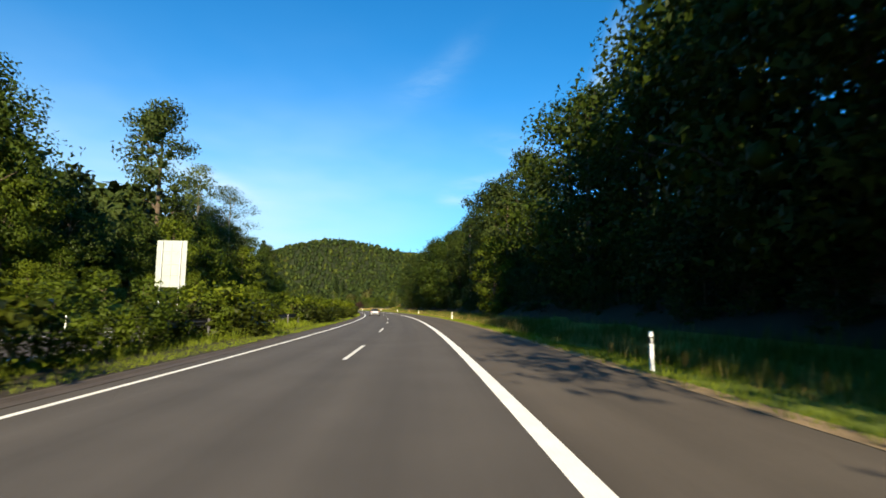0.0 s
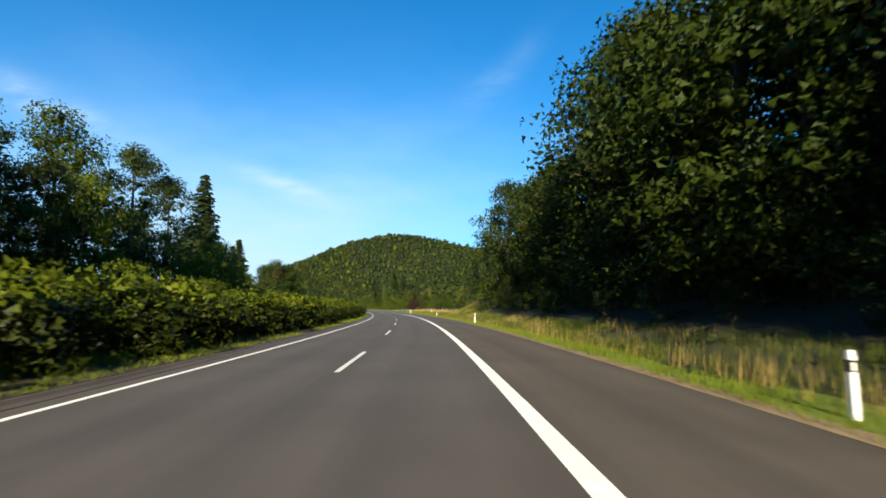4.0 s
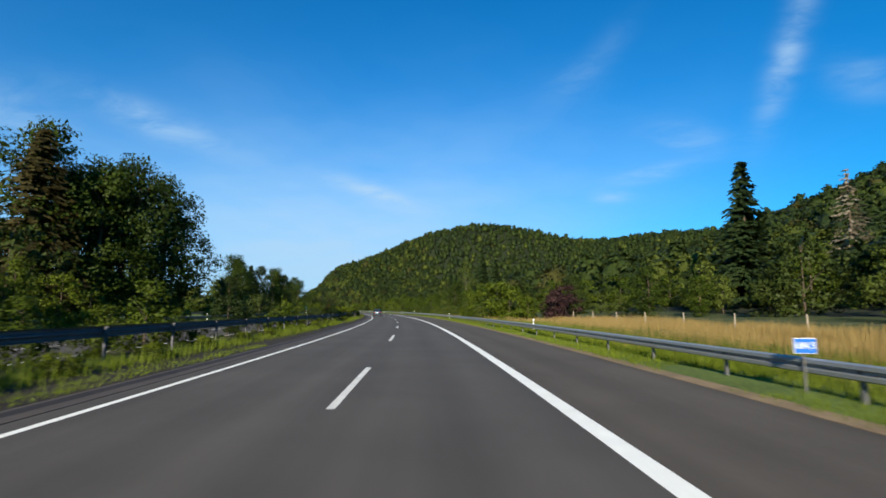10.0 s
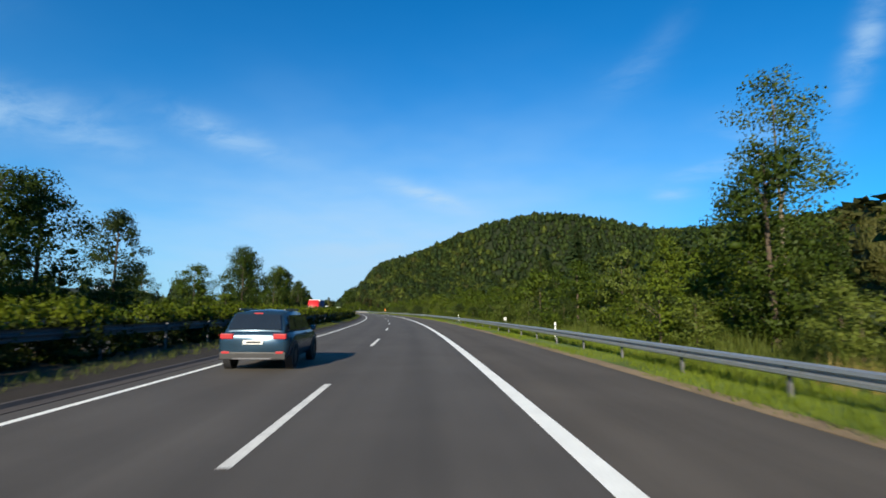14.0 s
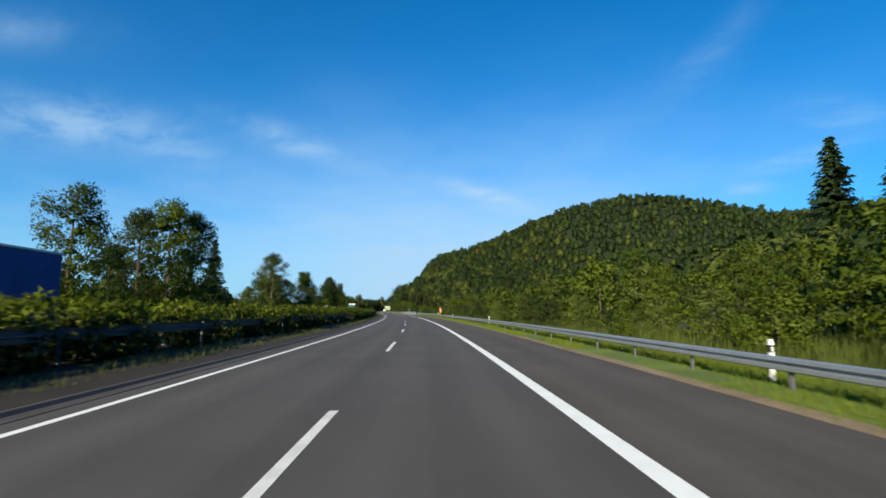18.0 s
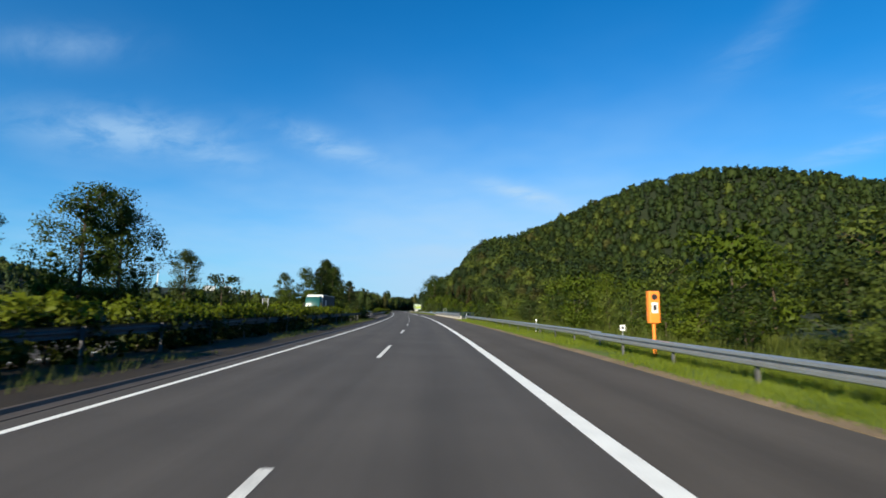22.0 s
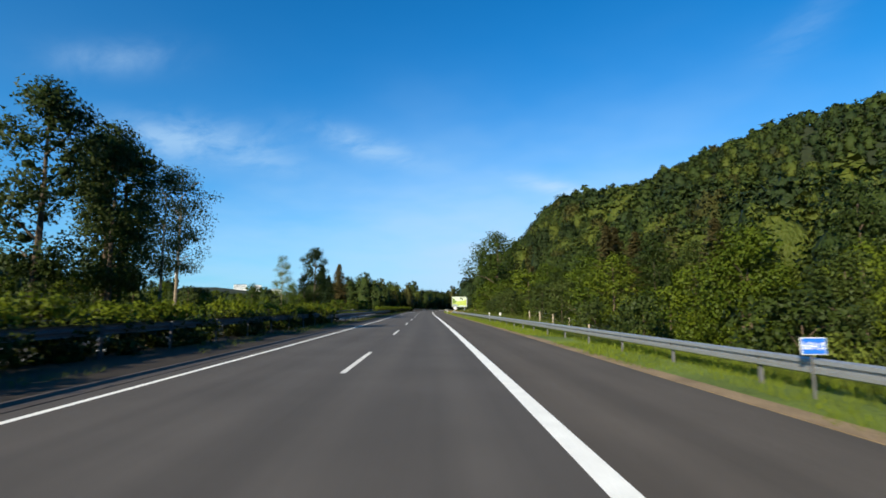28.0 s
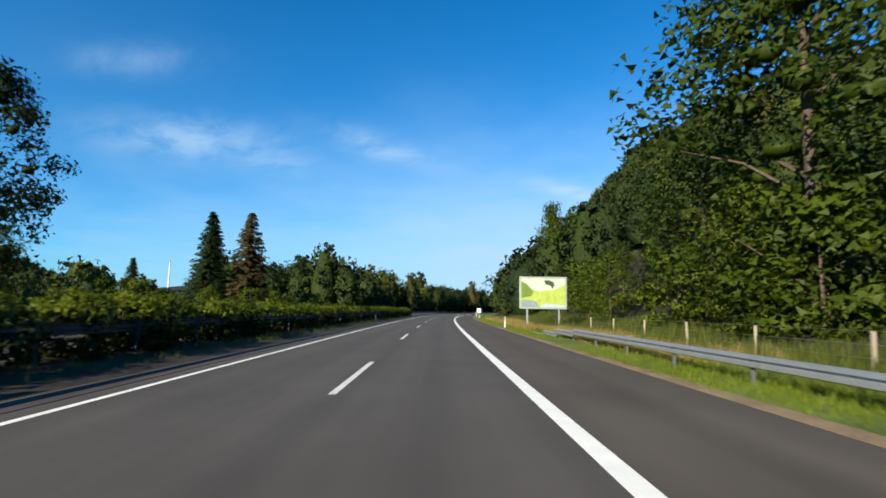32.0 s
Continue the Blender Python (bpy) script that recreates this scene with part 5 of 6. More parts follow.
fence("weathered wooden posts with wire along the meadow", 238, 420, 26.0, 7.0)
fence("weathered wooden posts with wire on the bank", 782, 836, 13.2, 5.0, 1.3)
fence("weathered wooden posts with wire below the wood", 892, 936, 14.6, 5.5, 1.25)

# ---------------------------------------------------------------- bridge
B0, B1 = 699.0, 765.0
cap = strip("bridge_deck", B0, B1, [(8.42, -0.5), (8.42, 0.03), (8.5, 0.05), (9.55, 0.06), (11.5, 0.06), (11.5, -0.9), (8.45, -0.9)], M["brown_concrete"])
deck = strip("bridge_shoulder", B0, B1, [(7.6, -0.02), (7.72, 0.024), (8.42, 0.026)], M["asphalt_shoulder"])
tagged(deck, "asphalt of the hard shoulder across the bridge", "road", kind="structure")
tagged(cap, "brownish concrete edge slab of the bridge", "bridge", kind="structure")
cap2 = strip("bridge_deck_west", B0, B1, [(-24.6, -0.9), (-24.6, 0.08), (-21.6, 0.06), (-21.6, -0.6)], M["concrete"])
tagged(cap2, "concrete edge slab of the bridge beyond the other carriageway", "bridge", kind="structure")
parapet = thing("bridge_parapet", "low pale concrete wall with steel beam on the bridge", "wall", m=P(B0, 8.95, 0.06))
inv = parapet.matrix_basis.inverted()
bm = boxed(-0.09, 0.09, 0.012, 1.988, 0, 0.60, bevel=0.012)
WALL = bpy.data.meshes.new("wall_block")
bm.to_mesh(WALL)
WALL.materials.append(M["pale_concrete"])
bm = boxed(-0.14, -0.08, -0.055, 0.055, 0.28, 0.72, bevel=0.006)
BRACKET = bpy.data.meshes.new("bracket")
bm.to_mesh(BRACKET)
BRACKET.materials.append(M["steel_old"])
for i in range(33):
    s = B0 + 2.0 * i
    obj("wall_block", WALL, parapet, inv @ P(s, 9.03, 0.05))
    for k in (0.3, 1.5):
        obj("bracket", BRACKET, parapet, inv @ P(s + k, 9.03, 0.06))
for i in range(16):
    s = B0 + 4.0 * i + 0.2
    obj("beam", BEAM, parapet, inv @ P(s, 8.86, 0.62))
    obj("beam", BEAM, parapet, inv @ P(s, 8.89, 0.79))
rail = thing("bridge_railing", "dark blue steel railing at the bridge's edge", "railing", m=P(B0, 11.25, 0.06))
inv = rail.matrix_basis.inverted()
for i in range(34):
    bm = bmesh.new()
    p = inv @ Vector(W(B0 + 2 * i * 0.98, 11.25, 0.0))
    box(bm, p.x - 0.03, p.x + 0.03, p.y - 0.03, p.y + 0.03, p.z, p.z + 1.22)
    part("baluster_post", bm, M["railing_blue"], rail)
for z in (1.2, 0.75, 0.4):
    part("rail", pipe([inv @ Vector(W(B0 + 4.1 * i, 11.25, z)) for i in range(17)], 0.032 if z > 1 else 0.018, 8), M["railing_blue"], rail)
west = thing("bridge_railing", "dark steel railing on the far side of the bridge", "railing", m=P(B0, -24.3, 0.08))
inv = west.matrix_basis.inverted()
for i in range(34):
    bm = bmesh.new()
    p = inv @ Vector(W(B0 + 1.95 * i, -24.3, 0.0))
    box(bm, p.x - 0.03, p.x + 0.03, p.y - 0.03, p.y + 0.03, p.z, p.z + 1.15)
    part("baluster_post", bm, M["steel_old"], west)
part("rail", pipe([inv @ Vector(W(B0 + 4.1 * i, -24.3, 1.2)) for i in range(17)], 0.04, 8), M["steel_old"], west)
mid = strip("bridge_median", B0, B1, [(-9.7, -0.3), (-9.7, 0.06), (-7.4, 0.12), (-7.35, 0.42), (-7.15, 0.42), (-7.1, 0.13), (-5.0, 0.115), (-4.92, 0.05)], M["concrete"])
tagged(mid, "stained concrete median of the bridge with low wall", "bridge", kind="structure")
bm = boxed(-0.24, 0.24, 0.02, 1.32, 0.0, 0.016, bevel=0.004)
SLAB = bpy.data.meshes.new("cover_slab")
bm.to_mesh(SLAB)
SLAB.materials.append(M["brown_concrete"])
for i in range(36):
    obj("cover_slab", SLAB, mid, P(B0 + 0.6 + 1.78 * i, -5.75, 0.118))


# ---------------------------------------------------------------- vehicles
PAINT = dict(
    silver=material("car_silver", (0.13, 0.135, 0.14), rough=0.38, metal=0.6, vary=0.04, bump=0.0, spec=0.6),
    blue_grey=material("car_blue_grey", (0.022, 0.052, 0.085), rough=0.25, metal=0.5, vary=0.05, bump=0.0, spec=0.7),
    van_white=material("van_white", (0.68, 0.68, 0.67), rough=0.35, vary=0.04, bump=0.0, spec=0.5),
    lorry_teal=material("lorry_teal", (0.012, 0.070, 0.062), rough=0.32, vary=0.08, bump=0.0, spec=0.6),
    lorry_red=material("lorry_red", (0.42, 0.018, 0.018), rough=0.32, vary=0.08, bump=0.0, spec=0.6),
    tarp_blue=material("tarpaulin_blue", (0.012, 0.06, 0.22), rough=0.6, vary=0.2, scale=1.0, fine=8, bump=0.2),
    tarp_dark=material("tarpaulin_dark", (0.02, 0.03, 0.05), rough=0.6, vary=0.2, scale=1.0, fine=8, bump=0.2),
    chrome=material("chrome", (0.7, 0.7, 0.7), rough=0.15, metal=0.9, vary=0.05, bump=0.0),
    tyre=material("tyre", (0.018, 0.018, 0.019), rough=0.85, vary=0.2, scale=8, fine=60, bump=0.3),
    glass=glass("car_glass", (0.012, 0.015, 0.018)),
    roof_cloth=material("roof_cloth", (0.012, 0.012, 0.014), rough=0.85, vary=0.2, fine=60, bump=0.2),
    lamp_red=material("tail_lamp", (0.30, 0.008, 0.012), rough=0.45, vary=0.1, bump=0.0, spec=0.25),
    lamp_clear=material("head_lamp", (0.75, 0.75, 0.78), rough=0.1, vary=0.1, bump=0.0, spec=0.8),
)


def loft(bm, stations):
    """Skin over mirrored half sections: each station is y and a list of (x, z) from the bottom middle to the top middle."""
    rings = []
    for y, half in stations:
        full = half + [(-x, z) for x, z in half[::-1] if x > 1e-6]
        rings.append([bm.verts.new((x, y, z)) for x, z in full])
    n = len(rings[0])
    for a, b in zip(rings, rings[1:]):
        for i in range(n):
            bm.faces.new((a[i], a[(i + 1) % n], b[(i + 1) % n], b[i]))
    bm.faces.new(rings[0][::-1])
    bm.faces.new(rings[-1])
    bmesh.ops.recalc_face_normals(bm, faces=bm.faces[:])
    for f in bm.faces:
        f.smooth = True
    return bm


def lower(y, w, zb, zt):
    return (y, [(0, zb), (w * 0.80, zb), (w * 0.96, zb + 0.10), (w, zb + 0.30), (w * 0.995, zt - 0.16), (w * 0.93, zt - 0.03), (w * 0.6, zt + 0.012), (0, zt + 0.02)])


def cabin(y, w0, w1, zb, zt):
    return (y, [(0, zb), (w0, zb), (w0 * 0.5 + w1 * 0.5, zb * 0.45 + zt * 0.55), (w1, zt - 0.05), (w1 * 0.86, zt - 0.01), (0, zt + 0.02)])


def pane(name, pts, parent, mat, label=""):
    bm = bmesh.new()
    f = bm.faces.new([bm.verts.new(p) for p in pts])
    f.normal_update()
    r = bmesh.ops.extrude_face_region(bm, geom=[f])
    bmesh.ops.translate(bm, verts=[v for v in r["geom"] if isinstance(v, bmesh.types.BMVert)], vec=f.normal * 0.008)
    bmesh.ops.recalc_face_normals(bm, faces=bm.faces[:])
    return part(name, bm, mat, parent, label)


def wheel(parent, x, y, r=0.34, w=0.22, spokes=5):
    bm = bmesh.new()
    prof = [(r * 0.62, -w / 2), (r * 0.9, -w / 2), (r, -w * 0.36), (r, w * 0.36), (r * 0.9, w / 2), (r * 0.62, w / 2)]
    n = 24
    rings = [[bm.verts.new((dx, math.cos(t) * rr, math.sin(t) * rr)) for t in [2 * math.pi * i / n for i in range(n)]] for rr, dx in prof]
    for a, b in zip(rings, rings[1:] + rings[:1]):
        for i in range(n):
            bm.faces.new((a[i], a[(i + 1) % n], b[(i + 1) % n], b[i]))
    bmesh.ops.recalc_face_normals(bm, faces=bm.faces[:])
    hub = new("wheel")
    hub.parent = parent
    hub.matrix_basis = pose(x, y, r)
    part("tyre", bm, PAINT["tyre"], hub)
    bm = bmesh.new()
    out = 1 if x > 0 else -1
    bmesh.ops.create_cone(bm, cap_ends=True, segments=20, radius1=r * 0.62, radius2=r * 0.62, depth=w * 0.5, matrix=pose(-out * 0.03, 0, 0, 0, 90, 0))
    for i in range(spokes):
        t = 2 * math.pi * i / spokes
        vs0 = len(bm.verts)
        box(bm, out * w * 0.2 - 0.02, out * w * 0.2 + 0.02, -0.035, 0.035, 0.02, r * 0.6)
        bm.verts.ensure_lookup_table()
        bmesh.ops.rotate(bm, verts=bm.verts[vs0:], cent=(0, 0, 0), matrix=Matrix.Rotation(t, 3, "X"))
    part("rim", bm, PAINT["chrome"], hub, "light alloy rim")


def number_plate(parent, y, z, w=0.52):
    part("number_plate", boxed(-w / 2, w / 2, y - 0.012, y, z, z + 0.11, bevel=0.003), M["sign_white"], parent, "white number plate")
    part("plate_bar", boxed(-w * 0.34, w * 0.38, y - 0.016, y - 0.012, z + 0.03, z + 0.08), M["black"], parent, "dark sign bar")


def suv(m):
    ob = thing("suv", "dark blue-grey family SUV with silver roof rails on the road", "car", m=m)
    part("body", loft(bmesh.new(), [lower(-2.19, 0.80, 0.42, 0.92), lower(-2.12, 0.90, 0.30, 1.02), lower(-1.3, 0.925, 0.24, 1.04), lower(0, 0.925, 0.24, 1.02), lower(1.1, 0.92, 0.24, 1.0),
                                     lower(1.85, 0.89, 0.26, 0.90), lower(2.12, 0.80, 0.32, 0.74)]), PAINT["blue_grey"], ob)
    part("cabin", loft(bmesh.new(), [cabin(-2.08, 0.80, 0.76, 0.98, 1.04), cabin(-1.78, 0.83, 0.66, 0.98, 1.54), cabin(-0.6, 0.85, 0.68, 0.98, 1.61), cabin(0.25, 0.85, 0.66, 0.98, 1.57), cabin(1.12, 0.83, 0.72, 0.96, 1.02)]), PAINT["blue_grey"], ob)
    pane("rear_window", [(-0.70, -2.095, 1.09), (0.70, -2.095, 1.09), (0.60, -1.855, 1.49), (-0.60, -1.855, 1.49)], ob, PAINT["glass"], "dark rear window")
    pane("windscreen", [(0.70, 1.13, 1.06), (-0.70, 1.13, 1.06), (-0.58, 0.37, 1.54), (0.58, 0.37, 1.54)], ob, PAINT["glass"], "dark windscreen")
    for k in (1, -1):
        for y0, y1, t0, t1 in ((-1.75, -1.05, -1.55, -1.02), (-0.98, -0.05, -0.96, -0.05), (0.02, 0.95, 0.02, 0.35)):
            a = [(k * 0.845, y0, 1.06), (k * 0.845, y1, 1.06), (k * 0.735, t1, 1.47), (k * 0.735, t0, 1.47)]
            pane("side_window", a if k > 0 else a[::-1], ob, PAINT["glass"], "dark side window")
        part("roof_rail", boxed(k * 0.62 - 0.02, k * 0.62 + 0.02, -1.5, 0.1, 1.585, 1.64, bevel=0.012), PAINT["silver"], ob, "silver roof rail")
        part("tail_lamp", boxed(min(k * 0.52, k * 0.86), max(k * 0.52, k * 0.86), -2.215, -2.06, 0.84, 0.98, bevel=0.02), PAINT["lamp_red"], ob, "red tail lamp")
        part("rear_reflector", boxed(min(k * 0.60, k * 0.80), max(k * 0.60, k * 0.80), -2.225, -2.17, 0.46, 0.52, bevel=0.01), PAINT["lamp_red"], ob, "red reflector")
        part("mirror", boxed(min(k * 0.92, k * 1.08), max(k * 0.92, k * 1.08), 0.62, 0.78, 0.98, 1.13, bevel=0.03), PAINT["blue_grey"], ob)
        for y in (-1.35, 1.30):
            wheel(ob, k * 0.845, y)
            bm = bmesh.new()
            bmesh.ops.create_cone(bm, cap_ends=True, segments=24, radius1=0.40, radius2=0.40, depth=0.20, matrix=pose(k * 0.835, y, 0.36, 0, 90, 0))
            part("wheel_arch", bm, M["black"], ob, "black wheel arch")
    part("rear_bumper", boxed(-0.86, 0.86, -2.22, -2.08, 0.30, 0.50, bevel=0.03), M["black"], ob, "black lower bumper")
    part("bumper_trim", boxed(-0.5, 0.5, -2.235, -2.2, 0.31, 0.35, bevel=0.01), M["steel_old"], ob, "dull grey bumper trim")
    part("brake_lamp", boxed(-0.12, 0.12, -1.83, -1.79, 1.50, 1.53), PAINT["lamp_red"], ob, "red high brake lamp")
    number_plate(ob, -2.205, 0.70)
    return ob


def convertible(m):
    ob = thing("convertible", "silver sports convertible with closed black cloth roof", "car", m=m)
    part("body", loft(bmesh.new(), [lower(-2.30, 0.80, 0.40, 0.86), lower(-2.2, 0.94, 0.30, 0.96), lower(-1.4, 0.96, 0.22, 0.98), lower(-0.2, 0.93, 0.20, 0.92), lower(0.9, 0.94, 0.20, 0.90),
                                     lower(1.9, 0.90, 0.20, 0.78), lower(2.33, 0.74, 0.26, 0.58)]), PAINT["silver"], ob)
    part("cloth_roof", loft(bmesh.new(), [cabin(-1.55, 0.74, 0.62, 0.90, 0.98), cabin(-0.95, 0.78, 0.60, 0.88, 1.30), cabin(-0.35, 0.80, 0.60, 0.86, 1.35), cabin(0.25, 0.80, 0.58, 0.86, 1.30), cabin(0.95, 0.78, 0.66, 0.84, 0.93)]), PAINT["roof_cloth"], ob, "black cloth roof")
    pane("rear_window", [(-0.50, -1.50, 1.05), (0.50, -1.50, 1.05), (0.46, -1.11, 1.26), (-0.46, -1.11, 1.26)], ob, PAINT["glass"], "dark rear window")
    pane("windscreen", [(0.66, 1.00, 0.96), (-0.66, 1.00, 0.96), (-0.52, 0.40, 1.26), (0.52, 0.40, 1.26)], ob, PAINT["glass"], "dark windscreen")
    for k in (1, -1):
        a = [(k * 0.79, -0.85, 0.96), (k * 0.79, 0.75, 0.95), (k * 0.64, 0.28, 1.24), (k * 0.64, -0.75, 1.24)]
        pane("side_window", a if k > 0 else a[::-1], ob, PAINT["glass"], "dark side window")
        part("tail_lamp", boxed(min(k * 0.42, k * 0.90), max(k * 0.42, k * 0.90), -2.29, -2.16, 0.80, 0.88, bevel=0.02), PAINT["lamp_red"], ob, "slim red tail lamp")
        part("exhaust", boxed(min(k * 0.48, k * 0.72), max(k * 0.48, k * 0.72), -2.33, -2.2, 0.26, 0.36, bevel=0.03), PAINT["chrome"], ob, "twin exhaust trim")
        part("mirror", boxed(min(k * 0.92, k * 1.06), max(k * 0.92, k * 1.06), 0.52, 0.64, 0.92, 1.04, bevel=0.03), PAINT["roof_cloth"], ob)
        for y in (-1.38, 1.32):
            wheel(ob, k * 0.845, y, 0.35, 0.27)
            bm = bmesh.new()
            bmesh.ops.create_cone(bm, cap_ends=True, segments=24, radius1=0.39, radius2=0.39, depth=0.20, matrix=pose(k * 0.87, y, 0.36, 0, 90, 0))
            part("wheel_arch", bm, M["black"], ob, "black wheel arch")
    part("diffuser", boxed(-0.88, 0.88, -2.31, -2.1, 0.20, 0.42, bevel=0.03), M["black"], ob, "black rear diffuser")
    part("spoiler", boxed(-0.62, 0.62, -2.27, -2.12, 0.965, 0.99, bevel=0.01), PAINT["roof_cloth"], ob, "dark boot spoiler")
    number_plate(ob, -2.325, 0.60)
    return ob


def van(m):
    ob = thing("delivery_van", "white high-roofed delivery van on the road", "van", m=m)
    sec = lambda y, w, zt, zb=0.42: (y, [(0, zb), (w * 0.95, zb), (w, zb + 0.15), (w, 1.5), (w * 0.95, zt - 0.15), (w * 0.85, zt), (0, zt + 0.03)])
    part("body", loft(bmesh.new(), [sec(-3.0, 0.96, 2.62), sec(-2.9, 0.99, 2.68), sec(0.9, 0.99, 2.68), sec(1.5, 0.98, 2.5), sec(2.2, 0.97, 1.55), sec(2.8, 0.94, 1.2), sec(2.95, 0.85, 0.95)]), PAINT["van_white"], ob)
    for k in (1, -1):
        part("rear_door", boxed(min(k * 0.012, k * 0.90), max(k * 0.012, k * 0.90), -3.03, -2.97, 0.62, 2.5, bevel=0.02), PAINT["van_white"], ob)
        part("tail_lamp", boxed(min(k * 0.91, k * 0.98), max(k * 0.91, k * 0.98), -3.02, -2.93, 0.9, 1.35, bevel=0.02), PAINT["lamp_red"], ob, "upright red tail lamp")
        part("mirror", boxed(min(k * 1.0, k * 1.2), max(k * 1.0, k * 1.2), 1.8, 1.95, 1.4, 1.75, bevel=0.03), M["black"], ob)
        for y in (-1.8, 1.85):
            wheel(ob, k * 0.88, y, 0.35, 0.22, 6)
    part("rear_bumper", boxed(-0.92, 0.92, -3.1, -2.95, 0.40, 0.60, bevel=0.03), M["black"], ob, "black rear bumper")
    number_plate(ob, -3.035, 0.72)
    return ob


def lorry(m, paint, tarp, label, roof):
    ob = thing("lorry", label, "lorry", m=m)
    sec = lambda y, w, zb, zt: (y, [(0, zb), (w * 0.96, zb), (w, zb + 0.15), (w, zt * 0.6), (w * 0.98, zt - 0.2), (w * 0.88, zt), (0, zt + 0.03)])
    part("cab", loft(bmesh.new(), [sec(5.6, 1.22, 0.55, 3.7), sec(7.0, 1.24, 0.5, 3.65), sec(7.75, 1.22, 0.45, 3.3), sec(7.95, 1.15, 0.5, 2.0), sec(8.0, 1.05, 0.6, 1.2)]), paint, ob)
    pane("windscreen", [(1.08, 7.93, 1.75), (-1.08, 7.93, 1.75), (-1.06, 7.80, 2.75), (1.06, 7.80, 2.75)][::-1], ob, PAINT["glass"], "wide windscreen")
    for i in range(4):
        part("grille_slat", boxed(-0.85, 0.85, 7.98, 8.03, 0.85 + 0.16 * i, 0.95 + 0.16 * i, bevel=0.01), PAINT["chrome"] if i else M["black"], ob, "grille slat")
    for k in (1, -1):
        pane("side_window", [(k * 1.235, 6.6, 1.9), (k * 1.235, 7.6, 1.9), (k * 1.225, 7.55, 2.65), (k * 1.225, 6.6, 2.65)][::k], ob, PAINT["glass"], "side window")
        part("head_lamp", boxed(min(k * 0.70, k * 1.08), max(k * 0.70, k * 1.08), 7.9, 8.02, 0.72, 0.92, bevel=0.02), PAINT["lamp_clear"], ob, "clear head lamp")
        part("mirror", boxed(min(k * 1.26, k * 1.46), max(k * 1.26, k * 1.46), 7.7, 7.85, 1.9, 2.6, bevel=0.03), M["black"], ob)
        for y in (7.0, 4.0, -2.2, -3.5, -4.8):
            wheel(ob, k * 1.08, y, 0.5, 0.3, 8)
        part("trailer_side", boxed(min(k * 1.225, k * 1.265), max(k * 1.225, k * 1.265), -8.0, 5.2, 1.15, 3.85, bevel=0.01), tarp, ob, "tarpaulin side of the trailer")
        part("side_logo", boxed(min(k * 1.266, k * 1.272), max(k * 1.266, k * 1.272), 1.5, 3.2, 2.1, 3.1), PAINT["lamp_red"] if paint == PAINT["lorry_red"] else M["sign_white"], ob, "plain pale emblem shape")
    part("trailer_body", boxed(-1.22, 1.22, -8.0, 5.2, 1.1, 3.9), tarp, ob)
    part("trailer_roof", boxed(-1.27, 1.27, -8.05, 5.25, 3.9, 4.0, bevel=0.02), roof, ob, "pale trailer roof edge")
    part("trailer_front", boxed(-1.26, 1.26, 5.2, 5.28, 1.1, 3.98, bevel=0.02), M["sign_white"], ob, "white trailer front")
    part("wind_deflector", boxed(-1.1, 1.1, 6.0, 7.2, 3.6, 3.85, bevel=0.08), PAINT["van_white"] if paint == PAINT["lorry_teal"] else paint, ob)
    part("chassis", boxed(-0.5, 0.5, -7.8, 7.6, 0.6, 1.1), M["black"], ob, "dark chassis frame")
    return ob


convertible(P(98.0, -2.0, 0.008))
suv(P(404.6, -2.35, 0.008))
van(P(1142.0, 1.9, 0.008))
lorry(P(514.5, -15.9, 0.0, 180), PAINT["lorry_red"], PAINT["tarp_blue"], "articulated lorry with red cab and blue trailer", M["sign_white"])
lorry(P(703.0, -15.9, 0.0, 180), PAINT["lorry_teal"], PAINT["tarp_dark"], "articulated lorry with dark teal cab and dark trailer", M["sign_white"])


# ---------------------------------------------------------------- far beyond the valley
def far_block(x, y, length, depth, high, turn):
    """A pale flat-roofed block of the distant town."""
    z = float(land_height(np.array([x]), np.array([y]))[0])
    ob = thing("apartment_block", "pale apartment block on the distant ridge", "building", "distant town", m=pose(x, y, z, 0, 0, turn))
    part("wall", boxed(-length / 2, length / 2, -depth / 2, depth / 2, -6, high), PAINT["van_white"], ob)
    part("roof", boxed(-length / 2 - 0.4, length / 2 + 0.4, -depth / 2 - 0.4, depth / 2 + 0.4, high, high + 1.0), M["steel_old"], ob, "grey flat roof")
    for i in range(int(high // 4)):
        part("window_band", boxed(-length * 0.46, length * 0.46, -depth / 2 - 0.15, -depth / 2, 1.5 + 4 * i, 3.2 + 4 * i), PAINT["glass"], ob, "dark row of windows")


for x, y, length, high in ((-2700, 2190, 62, 24), (-2610, 2235, 36, 30), (-2530, 2290, 48, 20)):
    far_block(x, y, length, 16, high, 55)
tower = thing("chimney", "slender pale factory chimney in the distance", "chimney", m=pose(-1752, 1405, 0))
part("shaft", tube(bmesh.new(), (0, 0, -3), (0, 0, 116), 2.8, 1.5, 16), M["sign_white"], tower)
part("rim", tube(bmesh.new(), (0, 0, 114), (0, 0, 117), 1.8, 1.8, 16), M["steel"], tower, "grey top rim")


